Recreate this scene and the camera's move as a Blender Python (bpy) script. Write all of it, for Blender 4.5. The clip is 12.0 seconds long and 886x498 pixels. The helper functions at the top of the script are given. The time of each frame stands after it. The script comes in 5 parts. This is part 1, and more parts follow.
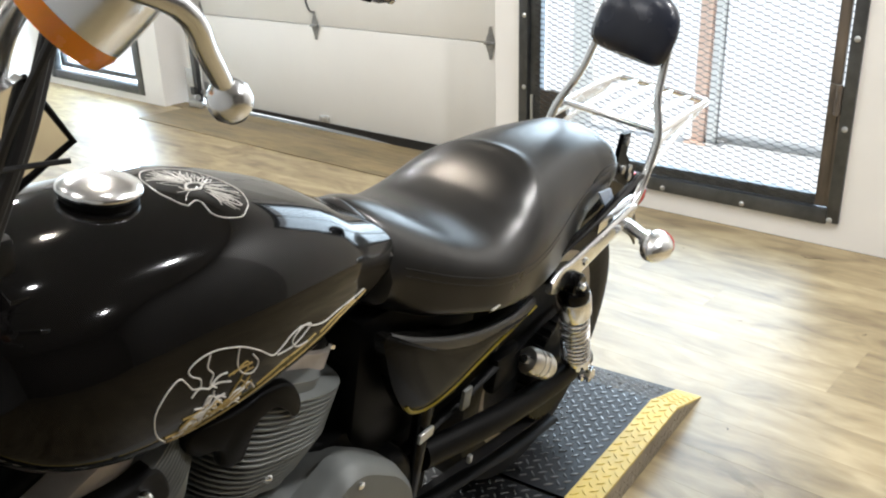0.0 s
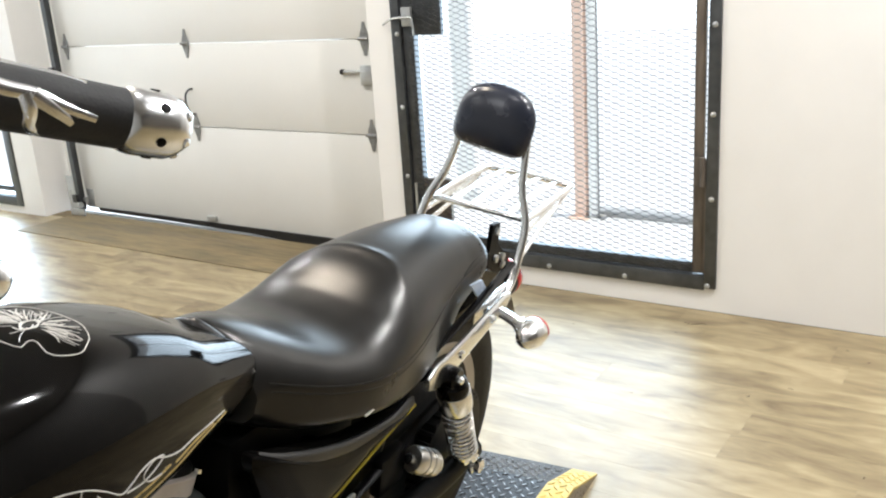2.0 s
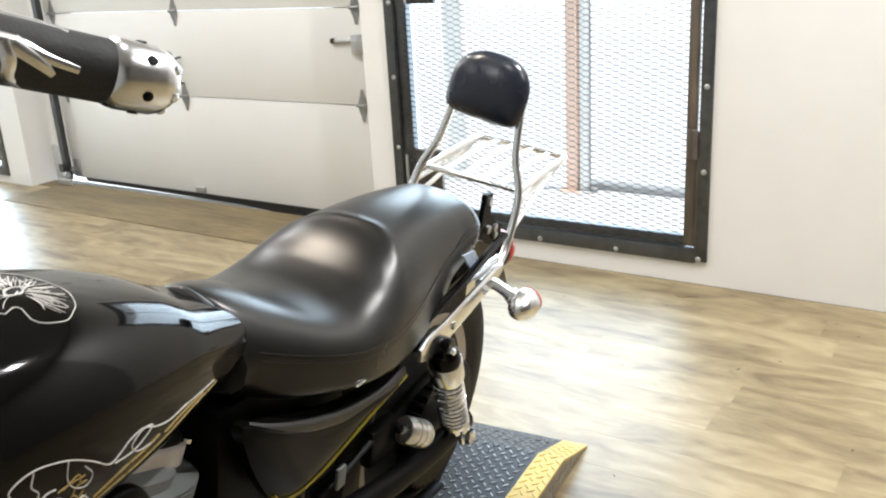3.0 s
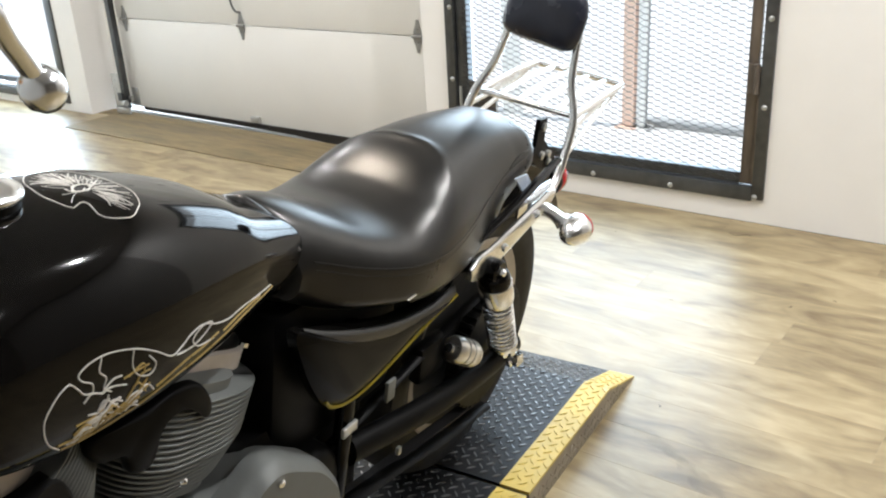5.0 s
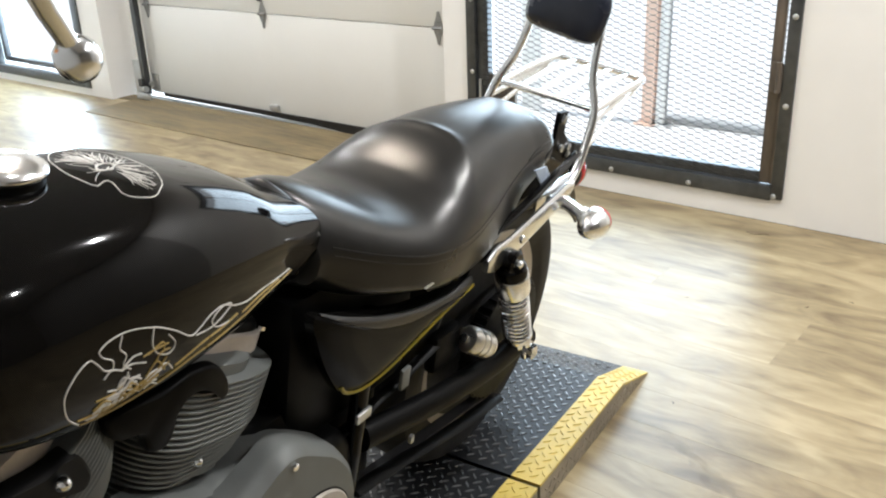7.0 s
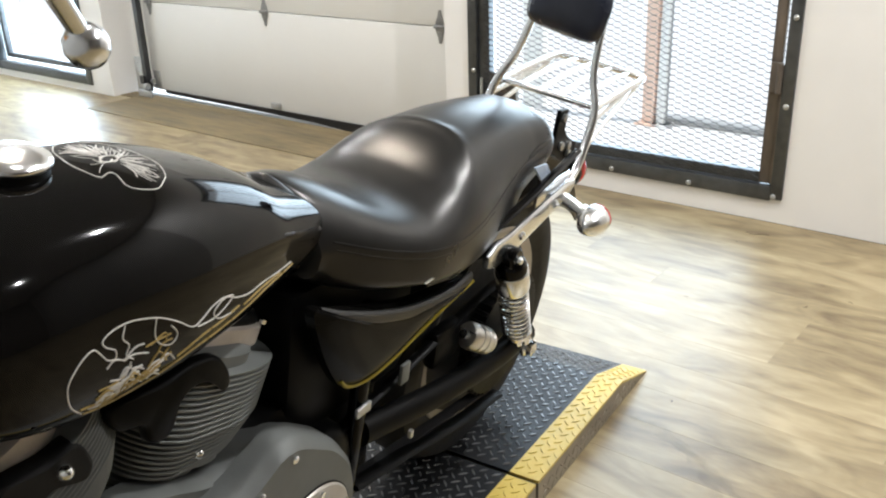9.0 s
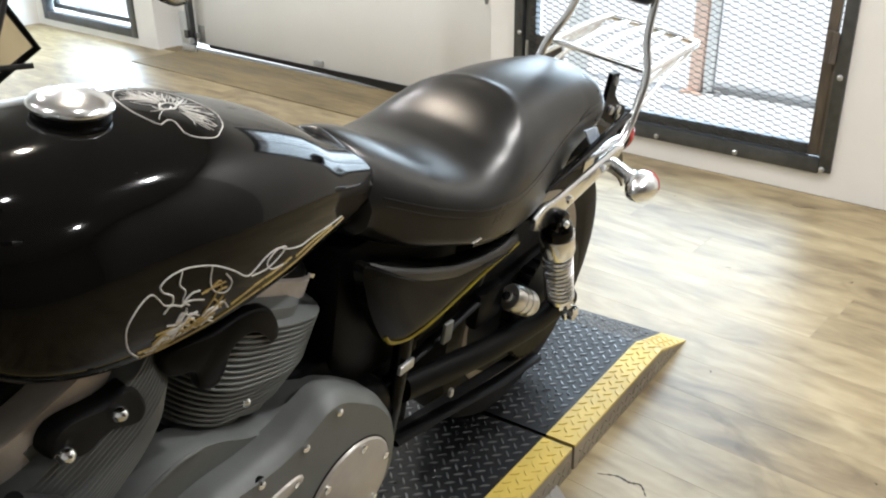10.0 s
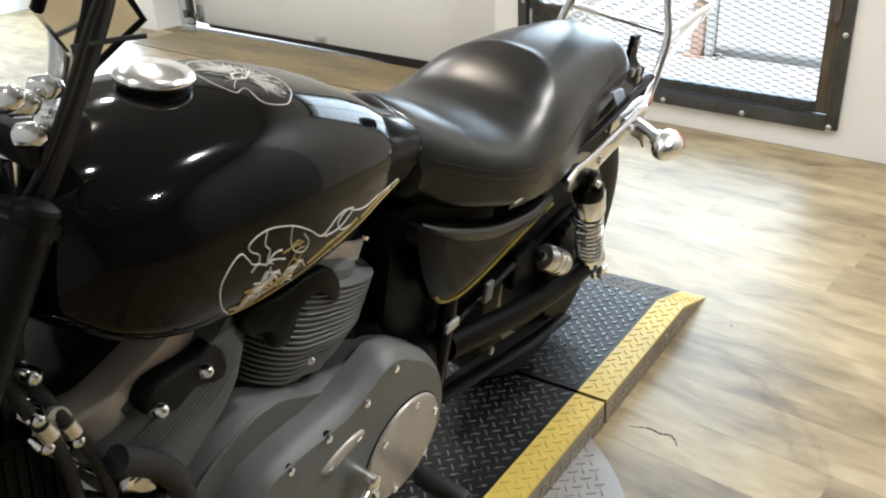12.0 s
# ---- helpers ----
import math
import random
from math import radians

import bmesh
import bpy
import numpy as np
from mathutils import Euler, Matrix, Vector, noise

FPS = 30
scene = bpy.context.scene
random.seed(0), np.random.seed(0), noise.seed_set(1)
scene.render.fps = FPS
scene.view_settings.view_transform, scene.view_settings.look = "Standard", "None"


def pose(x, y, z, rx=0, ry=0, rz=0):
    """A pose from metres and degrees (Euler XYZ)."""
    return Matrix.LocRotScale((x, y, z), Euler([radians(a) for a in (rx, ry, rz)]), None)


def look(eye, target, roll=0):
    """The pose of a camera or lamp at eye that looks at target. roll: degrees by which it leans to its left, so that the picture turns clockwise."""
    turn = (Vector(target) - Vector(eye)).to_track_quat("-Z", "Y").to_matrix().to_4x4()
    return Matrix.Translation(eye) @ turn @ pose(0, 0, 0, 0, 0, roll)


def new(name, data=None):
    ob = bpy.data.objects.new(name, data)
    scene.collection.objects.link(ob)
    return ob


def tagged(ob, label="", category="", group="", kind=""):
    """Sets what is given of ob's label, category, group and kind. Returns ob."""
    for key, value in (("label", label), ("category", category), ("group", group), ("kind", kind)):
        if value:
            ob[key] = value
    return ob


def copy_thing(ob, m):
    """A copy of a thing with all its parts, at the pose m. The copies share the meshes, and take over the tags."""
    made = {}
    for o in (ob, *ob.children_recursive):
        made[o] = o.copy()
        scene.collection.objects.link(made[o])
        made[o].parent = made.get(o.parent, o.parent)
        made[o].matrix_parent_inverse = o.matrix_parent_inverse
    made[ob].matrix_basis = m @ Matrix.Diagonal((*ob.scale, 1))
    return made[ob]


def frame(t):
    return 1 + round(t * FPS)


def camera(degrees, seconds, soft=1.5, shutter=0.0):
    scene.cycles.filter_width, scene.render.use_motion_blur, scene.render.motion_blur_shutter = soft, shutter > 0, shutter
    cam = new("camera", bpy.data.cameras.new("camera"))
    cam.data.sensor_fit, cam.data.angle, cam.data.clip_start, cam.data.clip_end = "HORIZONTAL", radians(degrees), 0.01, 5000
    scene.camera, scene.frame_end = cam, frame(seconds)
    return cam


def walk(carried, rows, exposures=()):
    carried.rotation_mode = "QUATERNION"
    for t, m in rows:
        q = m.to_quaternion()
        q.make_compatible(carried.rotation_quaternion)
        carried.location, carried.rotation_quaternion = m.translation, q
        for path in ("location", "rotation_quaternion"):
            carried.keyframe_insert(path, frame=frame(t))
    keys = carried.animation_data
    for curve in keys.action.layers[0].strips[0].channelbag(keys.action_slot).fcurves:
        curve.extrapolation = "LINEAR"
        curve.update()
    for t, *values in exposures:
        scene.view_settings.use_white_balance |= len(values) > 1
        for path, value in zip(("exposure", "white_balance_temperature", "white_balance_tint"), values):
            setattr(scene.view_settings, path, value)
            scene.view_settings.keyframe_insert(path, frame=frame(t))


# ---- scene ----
from mathutils.bvhtree import BVHTree

# ------------------------------------------------------------------ camera
cam = camera(53.0, 12.0, soft=2.1)
ROWS = [
    (0.0, 0.383, -0.173, 1.267, 41.24, -21.64, -1.65),
    (0.5, 0.398, -0.150, 1.301, 36.62, -18.02, -3.79),
    (1.0, 0.394, -0.115, 1.297, 35.00, -17.69, -3.16),
    (1.5, 0.407, -0.115, 1.303, 34.56, -17.41, -2.80),
    (2.0, 0.432, -0.130, 1.297, 34.66, -16.65, -3.83),
    (2.5, 0.425, -0.124, 1.286, 33.24, -19.27, -2.98),
    (3.0, 0.418, -0.120, 1.286, 34.06, -18.41, -3.34),
    (3.5, 0.423, -0.130, 1.279, 35.48, -20.43, -3.69),
    (5.5, 0.426, -0.144, 1.251, 38.47, -22.47, -2.79),
    (6.0, 0.419, -0.149, 1.248, 39.10, -23.03, -2.30),
    (6.5, 0.422, -0.147, 1.249, 38.83, -22.61, -2.21),
    (8.5, 0.425, -0.151, 1.251, 38.73, -22.21, -2.30),
    (9.0, 0.429, -0.155, 1.247, 38.74, -22.41, -1.87),
    (9.5, 0.422, -0.159, 1.238, 40.16, -24.11, -1.97),
    (10.0, 0.412, -0.168, 1.239, 41.18, -24.66, -0.93),
    (10.5, 0.406, -0.160, 1.240, 41.03, -25.25, -1.39),
    (11.0, 0.404, -0.135, 1.229, 40.54, -25.98, -2.09),
    (11.5, 0.388, -0.143, 1.234, 43.35, -25.39, -2.38),
    (12.0, 0.386, -0.257, 1.242, 40.87, -26.30, -2.71),
]
walk(cam, [(t, pose(x, y, z, 90 + pitch, 0, yaw) @ pose(0, 0, 0, 0, 0, roll)) for t, x, y, z, yaw, pitch, roll in ROWS],
     exposures=[(0.0, 0.02), (1.5, 0.07), (3.5, 0.06), (5.5, 0.02), (8.3, 0.02), (9.5, -0.07), (11.0, -0.07), (12.0, -0.02)])

# ------------------------------------------------------------------ light
WALL, DOOR = 3.123, 3.243          # face of the shop's outer wall, face of the garage door
ROOM = (-6.55, 4.2, -1.3, 3.05)    # west, east, south, ceiling height
# x, y, watts and warmth of the ceiling lamps, several of them added as fill
DOWNLIGHTS = [(-5.9, 2.35, 22, 0), (-4.3, 1.9, 32, 0), (-2.7, 1.9, 32, 0), (0.66, 2.30, 72, 0), (2.0, 1.95, 46, 0), (-1.45, 1.2, 28, 2), (0.04, 0.76, 8, 0), (-2.9, 0.8, 8, 0), (-0.75, -0.75, 12, 0), (-2.3, -0.7, 8, 0)]
world = bpy.data.worlds.new("daylight")
scene.world = world
world.use_nodes = True
wn = world.node_tree
sky = wn.nodes.new("ShaderNodeTexSky")
sky.sky_type, sky.sun_disc, sky.sun_elevation, sky.sun_rotation = "NISHITA", False, radians(58), radians(88)
wn.links.new(sky.outputs[0], wn.nodes["Background"].inputs[0])
wn.nodes["Background"].inputs[1].default_value = 0.12
sun = new("sun", bpy.data.lights.new("sun", "SUN"))
sun.data.energy, sun.data.angle, sun.data.color = 4.0, radians(0.5), (1, 0.96, 0.9)
sun.matrix_world = look((0, 0, 0), (-1.0, -0.03, -1.6))


def opening_light(name, x0, x1, z0, z1, y, watts):
    lamp = bpy.data.lights.new(name, "AREA")
    lamp.shape, lamp.size, lamp.size_y, lamp.energy, lamp.color = "RECTANGLE", x1 - x0, z1 - z0, watts, (0.64, 0.83, 1.0)
    ob = new(name, lamp)
    ob.matrix_world = look(((x0 + x1) / 2, y, (z0 + z1) / 2), ((x0 + x1) / 2, y - 1, (z0 + z1) / 2 - 0.15))
    return ob


opening_light("door_daylight", -1.95, -0.6, 0.1, 2.05, WALL + 0.35, 56)
opening_light("window_daylight", -6.4, -5.2, 0.1, 1.7, WALL + 0.35, 125)


# ------------------------------------------------------------------ materials
def mat(name, color, rough=0.5, metal=0.0, vary=0.15, scale=40.0, bump=0.0, bump_scale=200.0, coat=0.0, rough_vary=0.08, stretch=(1, 1, 1), tint=None, spec=0.5):
    """A surface with two scales of noise in its colour and gloss and a fine relief."""
    m = bpy.data.materials.new(name)
    m.use_nodes = True
    n, l = m.node_tree.nodes, m.node_tree.links
    bsdf = n["Principled BSDF"]
    bsdf.inputs["Metallic"].default_value = metal
    bsdf.inputs["Coat Weight"].default_value = coat
    bsdf.inputs["Specular IOR Level"].default_value = spec
    bsdf.inputs["Coat Roughness"].default_value = 0.03
    co = n.new("ShaderNodeTexCoord")
    mp = n.new("ShaderNodeMapping")
    mp.inputs["Scale"].default_value = stretch
    l.new(co.outputs["Object"], mp.inputs["Vector"])
    big, fine = n.new("ShaderNodeTexNoise"), n.new("ShaderNodeTexNoise")
    big.inputs["Scale"].default_value, big.inputs["Detail"].default_value = scale * 0.15, 4
    fine.inputs["Scale"].default_value, fine.inputs["Detail"].default_value = scale, 6
    for t in (big, fine):
        l.new(mp.outputs[0], t.inputs["Vector"])
    mix = n.new("ShaderNodeMath")
    mix.operation = "ADD"
    l.new(big.outputs["Fac"], mix.inputs[0])
    l.new(fine.outputs["Fac"], mix.inputs[1])
    ramp = n.new("ShaderNodeMapRange")
    ramp.inputs["From Min"].default_value, ramp.inputs["From Max"].default_value = 0.6, 1.4
    l.new(mix.outputs[0], ramp.inputs["Value"])
    col = n.new("ShaderNodeMix")
    col.data_type = "RGBA"
    dark = tuple(c * (1 - vary) for c in color)
    light = tint or tuple(min(1, c * (1 + vary)) for c in color)
    col.inputs[6].default_value, col.inputs[7].default_value = (*dark, 1), (*light, 1)
    l.new(ramp.outputs[0], col.inputs[0])
    l.new(col.outputs[2], bsdf.inputs["Base Color"])
    rr = n.new("ShaderNodeMapRange")
    rr.inputs["From Min"].default_value, rr.inputs["From Max"].default_value = 0.6, 1.4
    rr.inputs["To Min"].default_value, rr.inputs["To Max"].default_value = max(0.01, rough - rough_vary), rough + rough_vary
    l.new(mix.outputs[0], rr.inputs["Value"])
    l.new(rr.outputs[0], bsdf.inputs["Roughness"])
    if bump:
        bn, bt = n.new("ShaderNodeBump"), n.new("ShaderNodeTexNoise")
        bt.inputs["Scale"].default_value, bt.inputs["Detail"].default_value = bump_scale, 5
        l.new(mp.outputs[0], bt.inputs["Vector"])
        l.new(bt.outputs["Fac"], bn.inputs["Height"])
        bn.inputs["Strength"].default_value, bn.inputs["Distance"].default_value = bump, 0.002
        l.new(bn.outputs[0], bsdf.inputs["Normal"])
    return m


def thin_stain(name, color, cover):
    """A mark that lets the floor show through in patches."""
    m = mat(name, color, 0.45, vary=0.3, scale=40)
    n, l = m.node_tree.nodes, m.node_tree.links
    nz, mr = n.new("ShaderNodeTexNoise"), n.new("ShaderNodeMapRange")
    nz.inputs["Scale"].default_value, nz.inputs["Detail"].default_value = 28.0, 6
    mr.inputs["From Min"].default_value, mr.inputs["From Max"].default_value, mr.inputs["To Max"].default_value = 0.25, 0.85, cover
    l.new(n.new("ShaderNodeTexCoord").outputs["Object"], nz.inputs["Vector"])
    l.new(nz.outputs["Fac"], mr.inputs["Value"])
    l.new(mr.outputs[0], n["Principled BSDF"].inputs["Alpha"])
    return m


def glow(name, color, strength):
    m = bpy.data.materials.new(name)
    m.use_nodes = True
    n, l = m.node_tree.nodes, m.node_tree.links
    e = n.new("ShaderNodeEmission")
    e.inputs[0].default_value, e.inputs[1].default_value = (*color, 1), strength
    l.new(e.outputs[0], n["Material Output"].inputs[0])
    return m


def plank_material():
    """Vinyl wood planks: each island its own tone, long streaks of grain, a few knots."""
    m = bpy.data.materials.new("plank")
    m.use_nodes = True
    n, l = m.node_tree.nodes, m.node_tree.links
    bsdf = n["Principled BSDF"]
    co, info = n.new("ShaderNodeTexCoord"), n.new("ShaderNodeObjectInfo")
    shift = n.new("ShaderNodeVectorMath")
    shift.operation = "MULTIPLY_ADD"
    comb = n.new("ShaderNodeCombineXYZ")
    for k in range(3):
        l.new(info.outputs["Random"], comb.inputs[k])
    l.new(comb.outputs[0], shift.inputs[0])
    shift.inputs[1].default_value = (37, 23, 11)
    l.new(co.outputs["Object"], shift.inputs[2])
    mp = n.new("ShaderNodeMapping")
    mp.inputs["Scale"].default_value = (2.2, 7.0, 7.0)
    l.new(shift.outputs[0], mp.inputs["Vector"])
    grain, streak, cloud = (n.new("ShaderNodeTexNoise") for _ in range(3))
    grain.inputs["Scale"].default_value, grain.inputs["Detail"].default_value, grain.inputs["Distortion"].default_value = 6.0, 8, 0.6
    streak.inputs["Scale"].default_value, streak.inputs["Detail"].default_value, streak.inputs["Distortion"].default_value = 1.4, 5, 1.2
    cloud.inputs["Scale"].default_value, cloud.inputs["Detail"].default_value = 2.6, 4
    l.new(mp.outputs[0], grain.inputs["Vector"])
    l.new(mp.outputs[0], streak.inputs["Vector"])
    add = n.new("ShaderNodeMath")
    add.operation = "MULTIPLY_ADD"
    l.new(grain.outputs["Fac"], add.inputs[0])
    add.inputs[1].default_value = 0.24
    l.new(streak.outputs["Fac"], add.inputs[2])
    add2 = n.new("ShaderNodeMath")
    add2.operation = "MULTIPLY_ADD"
    l.new(info.outputs["Random"], add2.inputs[0])
    add2.inputs[1].default_value = 0.15
    l.new(add.outputs[0], add2.inputs[2])
    ramp = n.new("ShaderNodeValToRGB")
    ramp.color_ramp.elements[0].position, ramp.color_ramp.elements[0].color = 0.0, (0.125, 0.083, 0.036, 1)
    ramp.color_ramp.elements[1].position, ramp.color_ramp.elements[1].color = 1.0, (0.435, 0.352, 0.208, 1)
    mid = ramp.color_ramp.elements.new(0.5)
    mid.color = (0.288, 0.222, 0.117, 1)
    spread = n.new("ShaderNodeMapRange")
    spread.inputs["From Min"].default_value, spread.inputs["From Max"].default_value = 0.84, 1.42
    stretch = n.new("ShaderNodeMapping")
    stretch.inputs["Scale"].default_value = (0.55, 1.6, 1.6)
    l.new(co.outputs["Object"], stretch.inputs["Vector"])
    l.new(stretch.outputs[0], cloud.inputs["Vector"])
    add3 = n.new("ShaderNodeMath")
    add3.operation = "MULTIPLY_ADD"
    l.new(cloud.outputs["Fac"], add3.inputs[0])
    add3.inputs[1].default_value = 0.85
    l.new(add2.outputs[0], add3.inputs[2])
    l.new(add3.outputs[0], spread.inputs["Value"])
    l.new(spread.outputs[0], ramp.inputs[0])
    l.new(ramp.outputs[0], bsdf.inputs["Base Color"])
    rr = n.new("ShaderNodeMapRange")
    rr.inputs["To Min"].default_value, rr.inputs["To Max"].default_value = 0.35, 0.47
    l.new(cloud.outputs["Fac"], rr.inputs["Value"])
    l.new(rr.outputs[0], bsdf.inputs["Roughness"])
    bsdf.inputs["Specular IOR Level"].default_value = 0.85
    bn = n.new("ShaderNodeBump")
    bn.inputs["Strength"].default_value, bn.inputs["Distance"].default_value = 0.03, 0.001
    l.new(grain.outputs["Fac"], bn.inputs["Height"])
    l.new(bn.outputs[0], bsdf.inputs["Normal"])
    return m


PLANK = plank_material()
JOINT = mat("floor_joint", (0.20, 0.152, 0.08), 0.6)
PAINT_WALL = mat("white_wall_paint", (0.84, 0.83, 0.81), 0.62, vary=0.03, scale=6, bump=0.12, bump_scale=90)
# for the unseen east wall, dark so that the tank reflects little
DARKWALL = mat("unseen_dark_wall", (0.085, 0.072, 0.060), 0.7, vary=0.08, scale=6)
REARWALL = mat("unseen_rear_wall", (0.30, 0.295, 0.285), 0.7, vary=0.06, scale=6)
FARWALL = mat("unseen_far_wall", (0.44, 0.43, 0.415), 0.7, vary=0.06, scale=6)
CEIL = mat("ceiling_paint", (0.40, 0.39, 0.38), 0.8, vary=0.04, scale=5)
TRIM = mat("white_trim", (0.83, 0.82, 0.79), 0.4, vary=0.03, scale=9)
DOORSKIN = mat("garage_door_steel", (0.77, 0.765, 0.735), 0.42, vary=0.025, scale=4, bump=0.25, bump_scale=420)
STEEL = mat("raw_dark_steel", (0.10, 0.105, 0.11), 0.42, 0.75, vary=0.35, scale=25, bump=0.15, bump_scale=150, rough_vary=0.12)
RUSTY = mat("rusty_steel", (0.15, 0.137, 0.125), 0.55, 0.5, vary=0.5, scale=30, bump=0.2, bump_scale=120, tint=(0.25, 0.205, 0.165), stretch=(1, 1, 0.25))
GALV = mat("galvanised", (0.52, 0.53, 0.53), 0.38, 0.8, vary=0.15, scale=60)
HINGE = mat("dull_zinc", (0.30, 0.30, 0.295), 0.42, 0.75, vary=0.2, scale=50)
MESHWIRE = mat("mesh_steel", (0.028, 0.028, 0.028), 0.5, 0.3, vary=0.2, scale=60)
RUBBER = mat("black_rubber", (0.012, 0.012, 0.013), 0.62, vary=0.3, scale=80, bump=0.2, bump_scale=500)
TYRE = mat("tyre_rubber", (0.006, 0.006, 0.0065), 0.68, vary=0.3, scale=60, bump=0.2, bump_scale=300)
BLACK = mat("gloss_black_paint", (0.0035, 0.0032, 0.0030), 0.06, vary=0.2, scale=3, rough_vary=0.02, spec=0.21)
SATIN = mat("satin_black", (0.0032, 0.0032, 0.0032), 0.42, vary=0.3, scale=50, bump=0.05, spec=0.09)
BANDBLACK = mat("satin_cover_band", (0.012, 0.012, 0.012), 0.36, vary=0.25, scale=20)
COVERBLACK = mat("worn_black_paint", (0.0040, 0.0038, 0.0035), 0.13, vary=0.3, scale=8, rough_vary=0.04, spec=0.085)
FORKBLACK = mat("dull_black_fork", (0.003, 0.003, 0.003), 0.5, vary=0.2, scale=30, spec=0.2)
CHROME = mat("chrome", (0.93, 0.945, 0.965), 0.12, 1.0, vary=0.05, scale=30, rough_vary=0.03)
CAPCHROME = mat("hazed_chrome", (0.93, 0.93, 0.93), 0.20, 1.0, vary=0.05, scale=30, rough_vary=0.05)
CHROME_TUBE = mat("dulled_chrome", (0.93, 0.945, 0.965), 0.24, 1.0, vary=0.05, scale=30, rough_vary=0.04)
ALLOY = mat("grey_alloy", (0.140, 0.147, 0.142), 0.52, 0.25, vary=0.18, scale=35, bump=0.08, bump_scale=300, rough_vary=0.1)
ALLOY_LT = mat("polished_alloy", (0.45, 0.415, 0.37), 0.42, 0.35, vary=0.15, scale=30, rough_vary=0.1)
# alloy of the rocker boxes, coloured lighter to offset the tank's shade
ALLOY_CAST = mat("lightened_cast_alloy", (0.52, 0.47, 0.42), 0.48, 0.3, vary=0.2, scale=30, bump=0.08, bump_scale=260, rough_vary=0.1)
LEATHER = mat("black_vinyl", (0.0085, 0.0084, 0.0082), 0.30, vary=0.3, scale=24, bump=0.03, bump_scale=650, rough_vary=0.05, spec=0.44)
LEATHER.node_tree.nodes["Principled BSDF"].inputs["Specular Tint"].default_value = (1.0, 0.975, 0.95, 1)
PADVINYL = mat("pad_vinyl", (0.022, 0.026, 0.040), 0.27, vary=0.25, scale=20, bump=0.05, bump_scale=450, rough_vary=0.05)
AMBER = mat("amber_lens", (1.0, 0.30, 0.01), 0.25, vary=0.1, scale=60, coat=0.6)
AMBER.node_tree.nodes["Principled BSDF"].inputs["Subsurface Weight"].default_value = 0.7
AMBER.node_tree.nodes["Principled BSDF"].inputs["Subsurface Radius"].default_value = (0.03, 0.012, 0.002)
RED = mat("red_lens", (0.55, 0.02, 0.03), 0.12, vary=0.1, scale=60, coat=0.6)
SILVERLINE = mat("silver_paint_line", (0.62, 0.60, 0.56), 0.3, vary=0.15, scale=120)
GOLDLINE = mat("gold_paint_line", (0.38, 0.27, 0.09), 0.3, 0.2, vary=0.3, scale=90)
PALEBLUE = mat("pale_blue_plastic", (0.50, 0.60, 0.75), 0.25, vary=0.08, scale=40)
SILVER = mat("bright_silver_metal", (0.80, 0.78, 0.74), 0.33, 0.9, vary=0.1, scale=40)
OLIVE = mat("olive_gold_stripe", (0.34, 0.27, 0.02), 0.3, vary=0.2, scale=60)
DECK = mat("black_tread_plate", (0.014, 0.0145, 0.016), 0.38, 0.1, vary=0.3, scale=22, bump=0.12, bump_scale=160, rough_vary=0.08, spec=0.25)
# worn deck bars, with their highlights put into the pale colour
DECKWORN = mat("worn_highlit_tread", (0.27, 0.27, 0.275), 0.28, 0.75, vary=0.4, scale=25)
YELLOW = mat("yellow_paint", (0.60, 0.44, 0.095), 0.42, vary=0.2, scale=18, bump=0.1, bump_scale=150)
TREADSILVER = mat("aluminium_tread_plate", (0.36, 0.345, 0.325), 0.52, 0.45, vary=0.15, scale=20, bump=0.1, rough_vary=0.1)
# the tread plate's aluminium, with side shade and floor reflection in its brown
SIDEPLATE = mat("shaded_aluminium_tread_plate", (0.27, 0.235, 0.185), 0.5, 0.45, vary=0.35, scale=30, bump=0.1, rough_vary=0.1)
CONCRETE = mat("outside_concrete", (0.63, 0.65, 0.66), 0.85, vary=0.12, scale=6, bump=0.2, bump_scale=60)
ORANGE = mat("orange_post_paint", (0.74, 0.53, 0.42), 0.6, vary=0.12, scale=18)
WHITEPOST = mat("white_post_paint", (0.75, 0.75, 0.73), 0.6, vary=0.06, scale=15)
LAMP = glow("downlight_glow", (1.0, 0.93, 0.82), 30)
# emission in place of outdoor light, bluish to cool the floor's sheen
BACKDROP = glow("backdrop_glow", (0.84, 0.93, 1.0), 2.6)


# ------------------------------------------------------------------ mesh helpers
def part(name, bm, material, parent=None, label="", smooth=True):
    """One bmesh as one mesh object under a thing or a part."""
    bmesh.ops.recalc_face_normals(bm, faces=bm.faces)
    if smooth:
        for f in bm.faces:
            f.smooth = True
        for e in bm.edges:
            if len(e.link_faces) == 2 and e.calc_face_angle(0) > 0.7:
                e.smooth = False
    me = bpy.data.meshes.new(name)
    bm.to_mesh(me)
    bm.free()
    me.materials.append(material)
    ob = new(name, me)
    ob.parent = parent
    if label:
        tagged(ob, label)
    return ob


def thing(name, label, category, m=None, group="", kind=""):
    ob = new(name)
    ob.empty_display_size = 0.1
    if m is not None:
        ob.matrix_world = m
    return tagged(ob, label, category, group, kind)


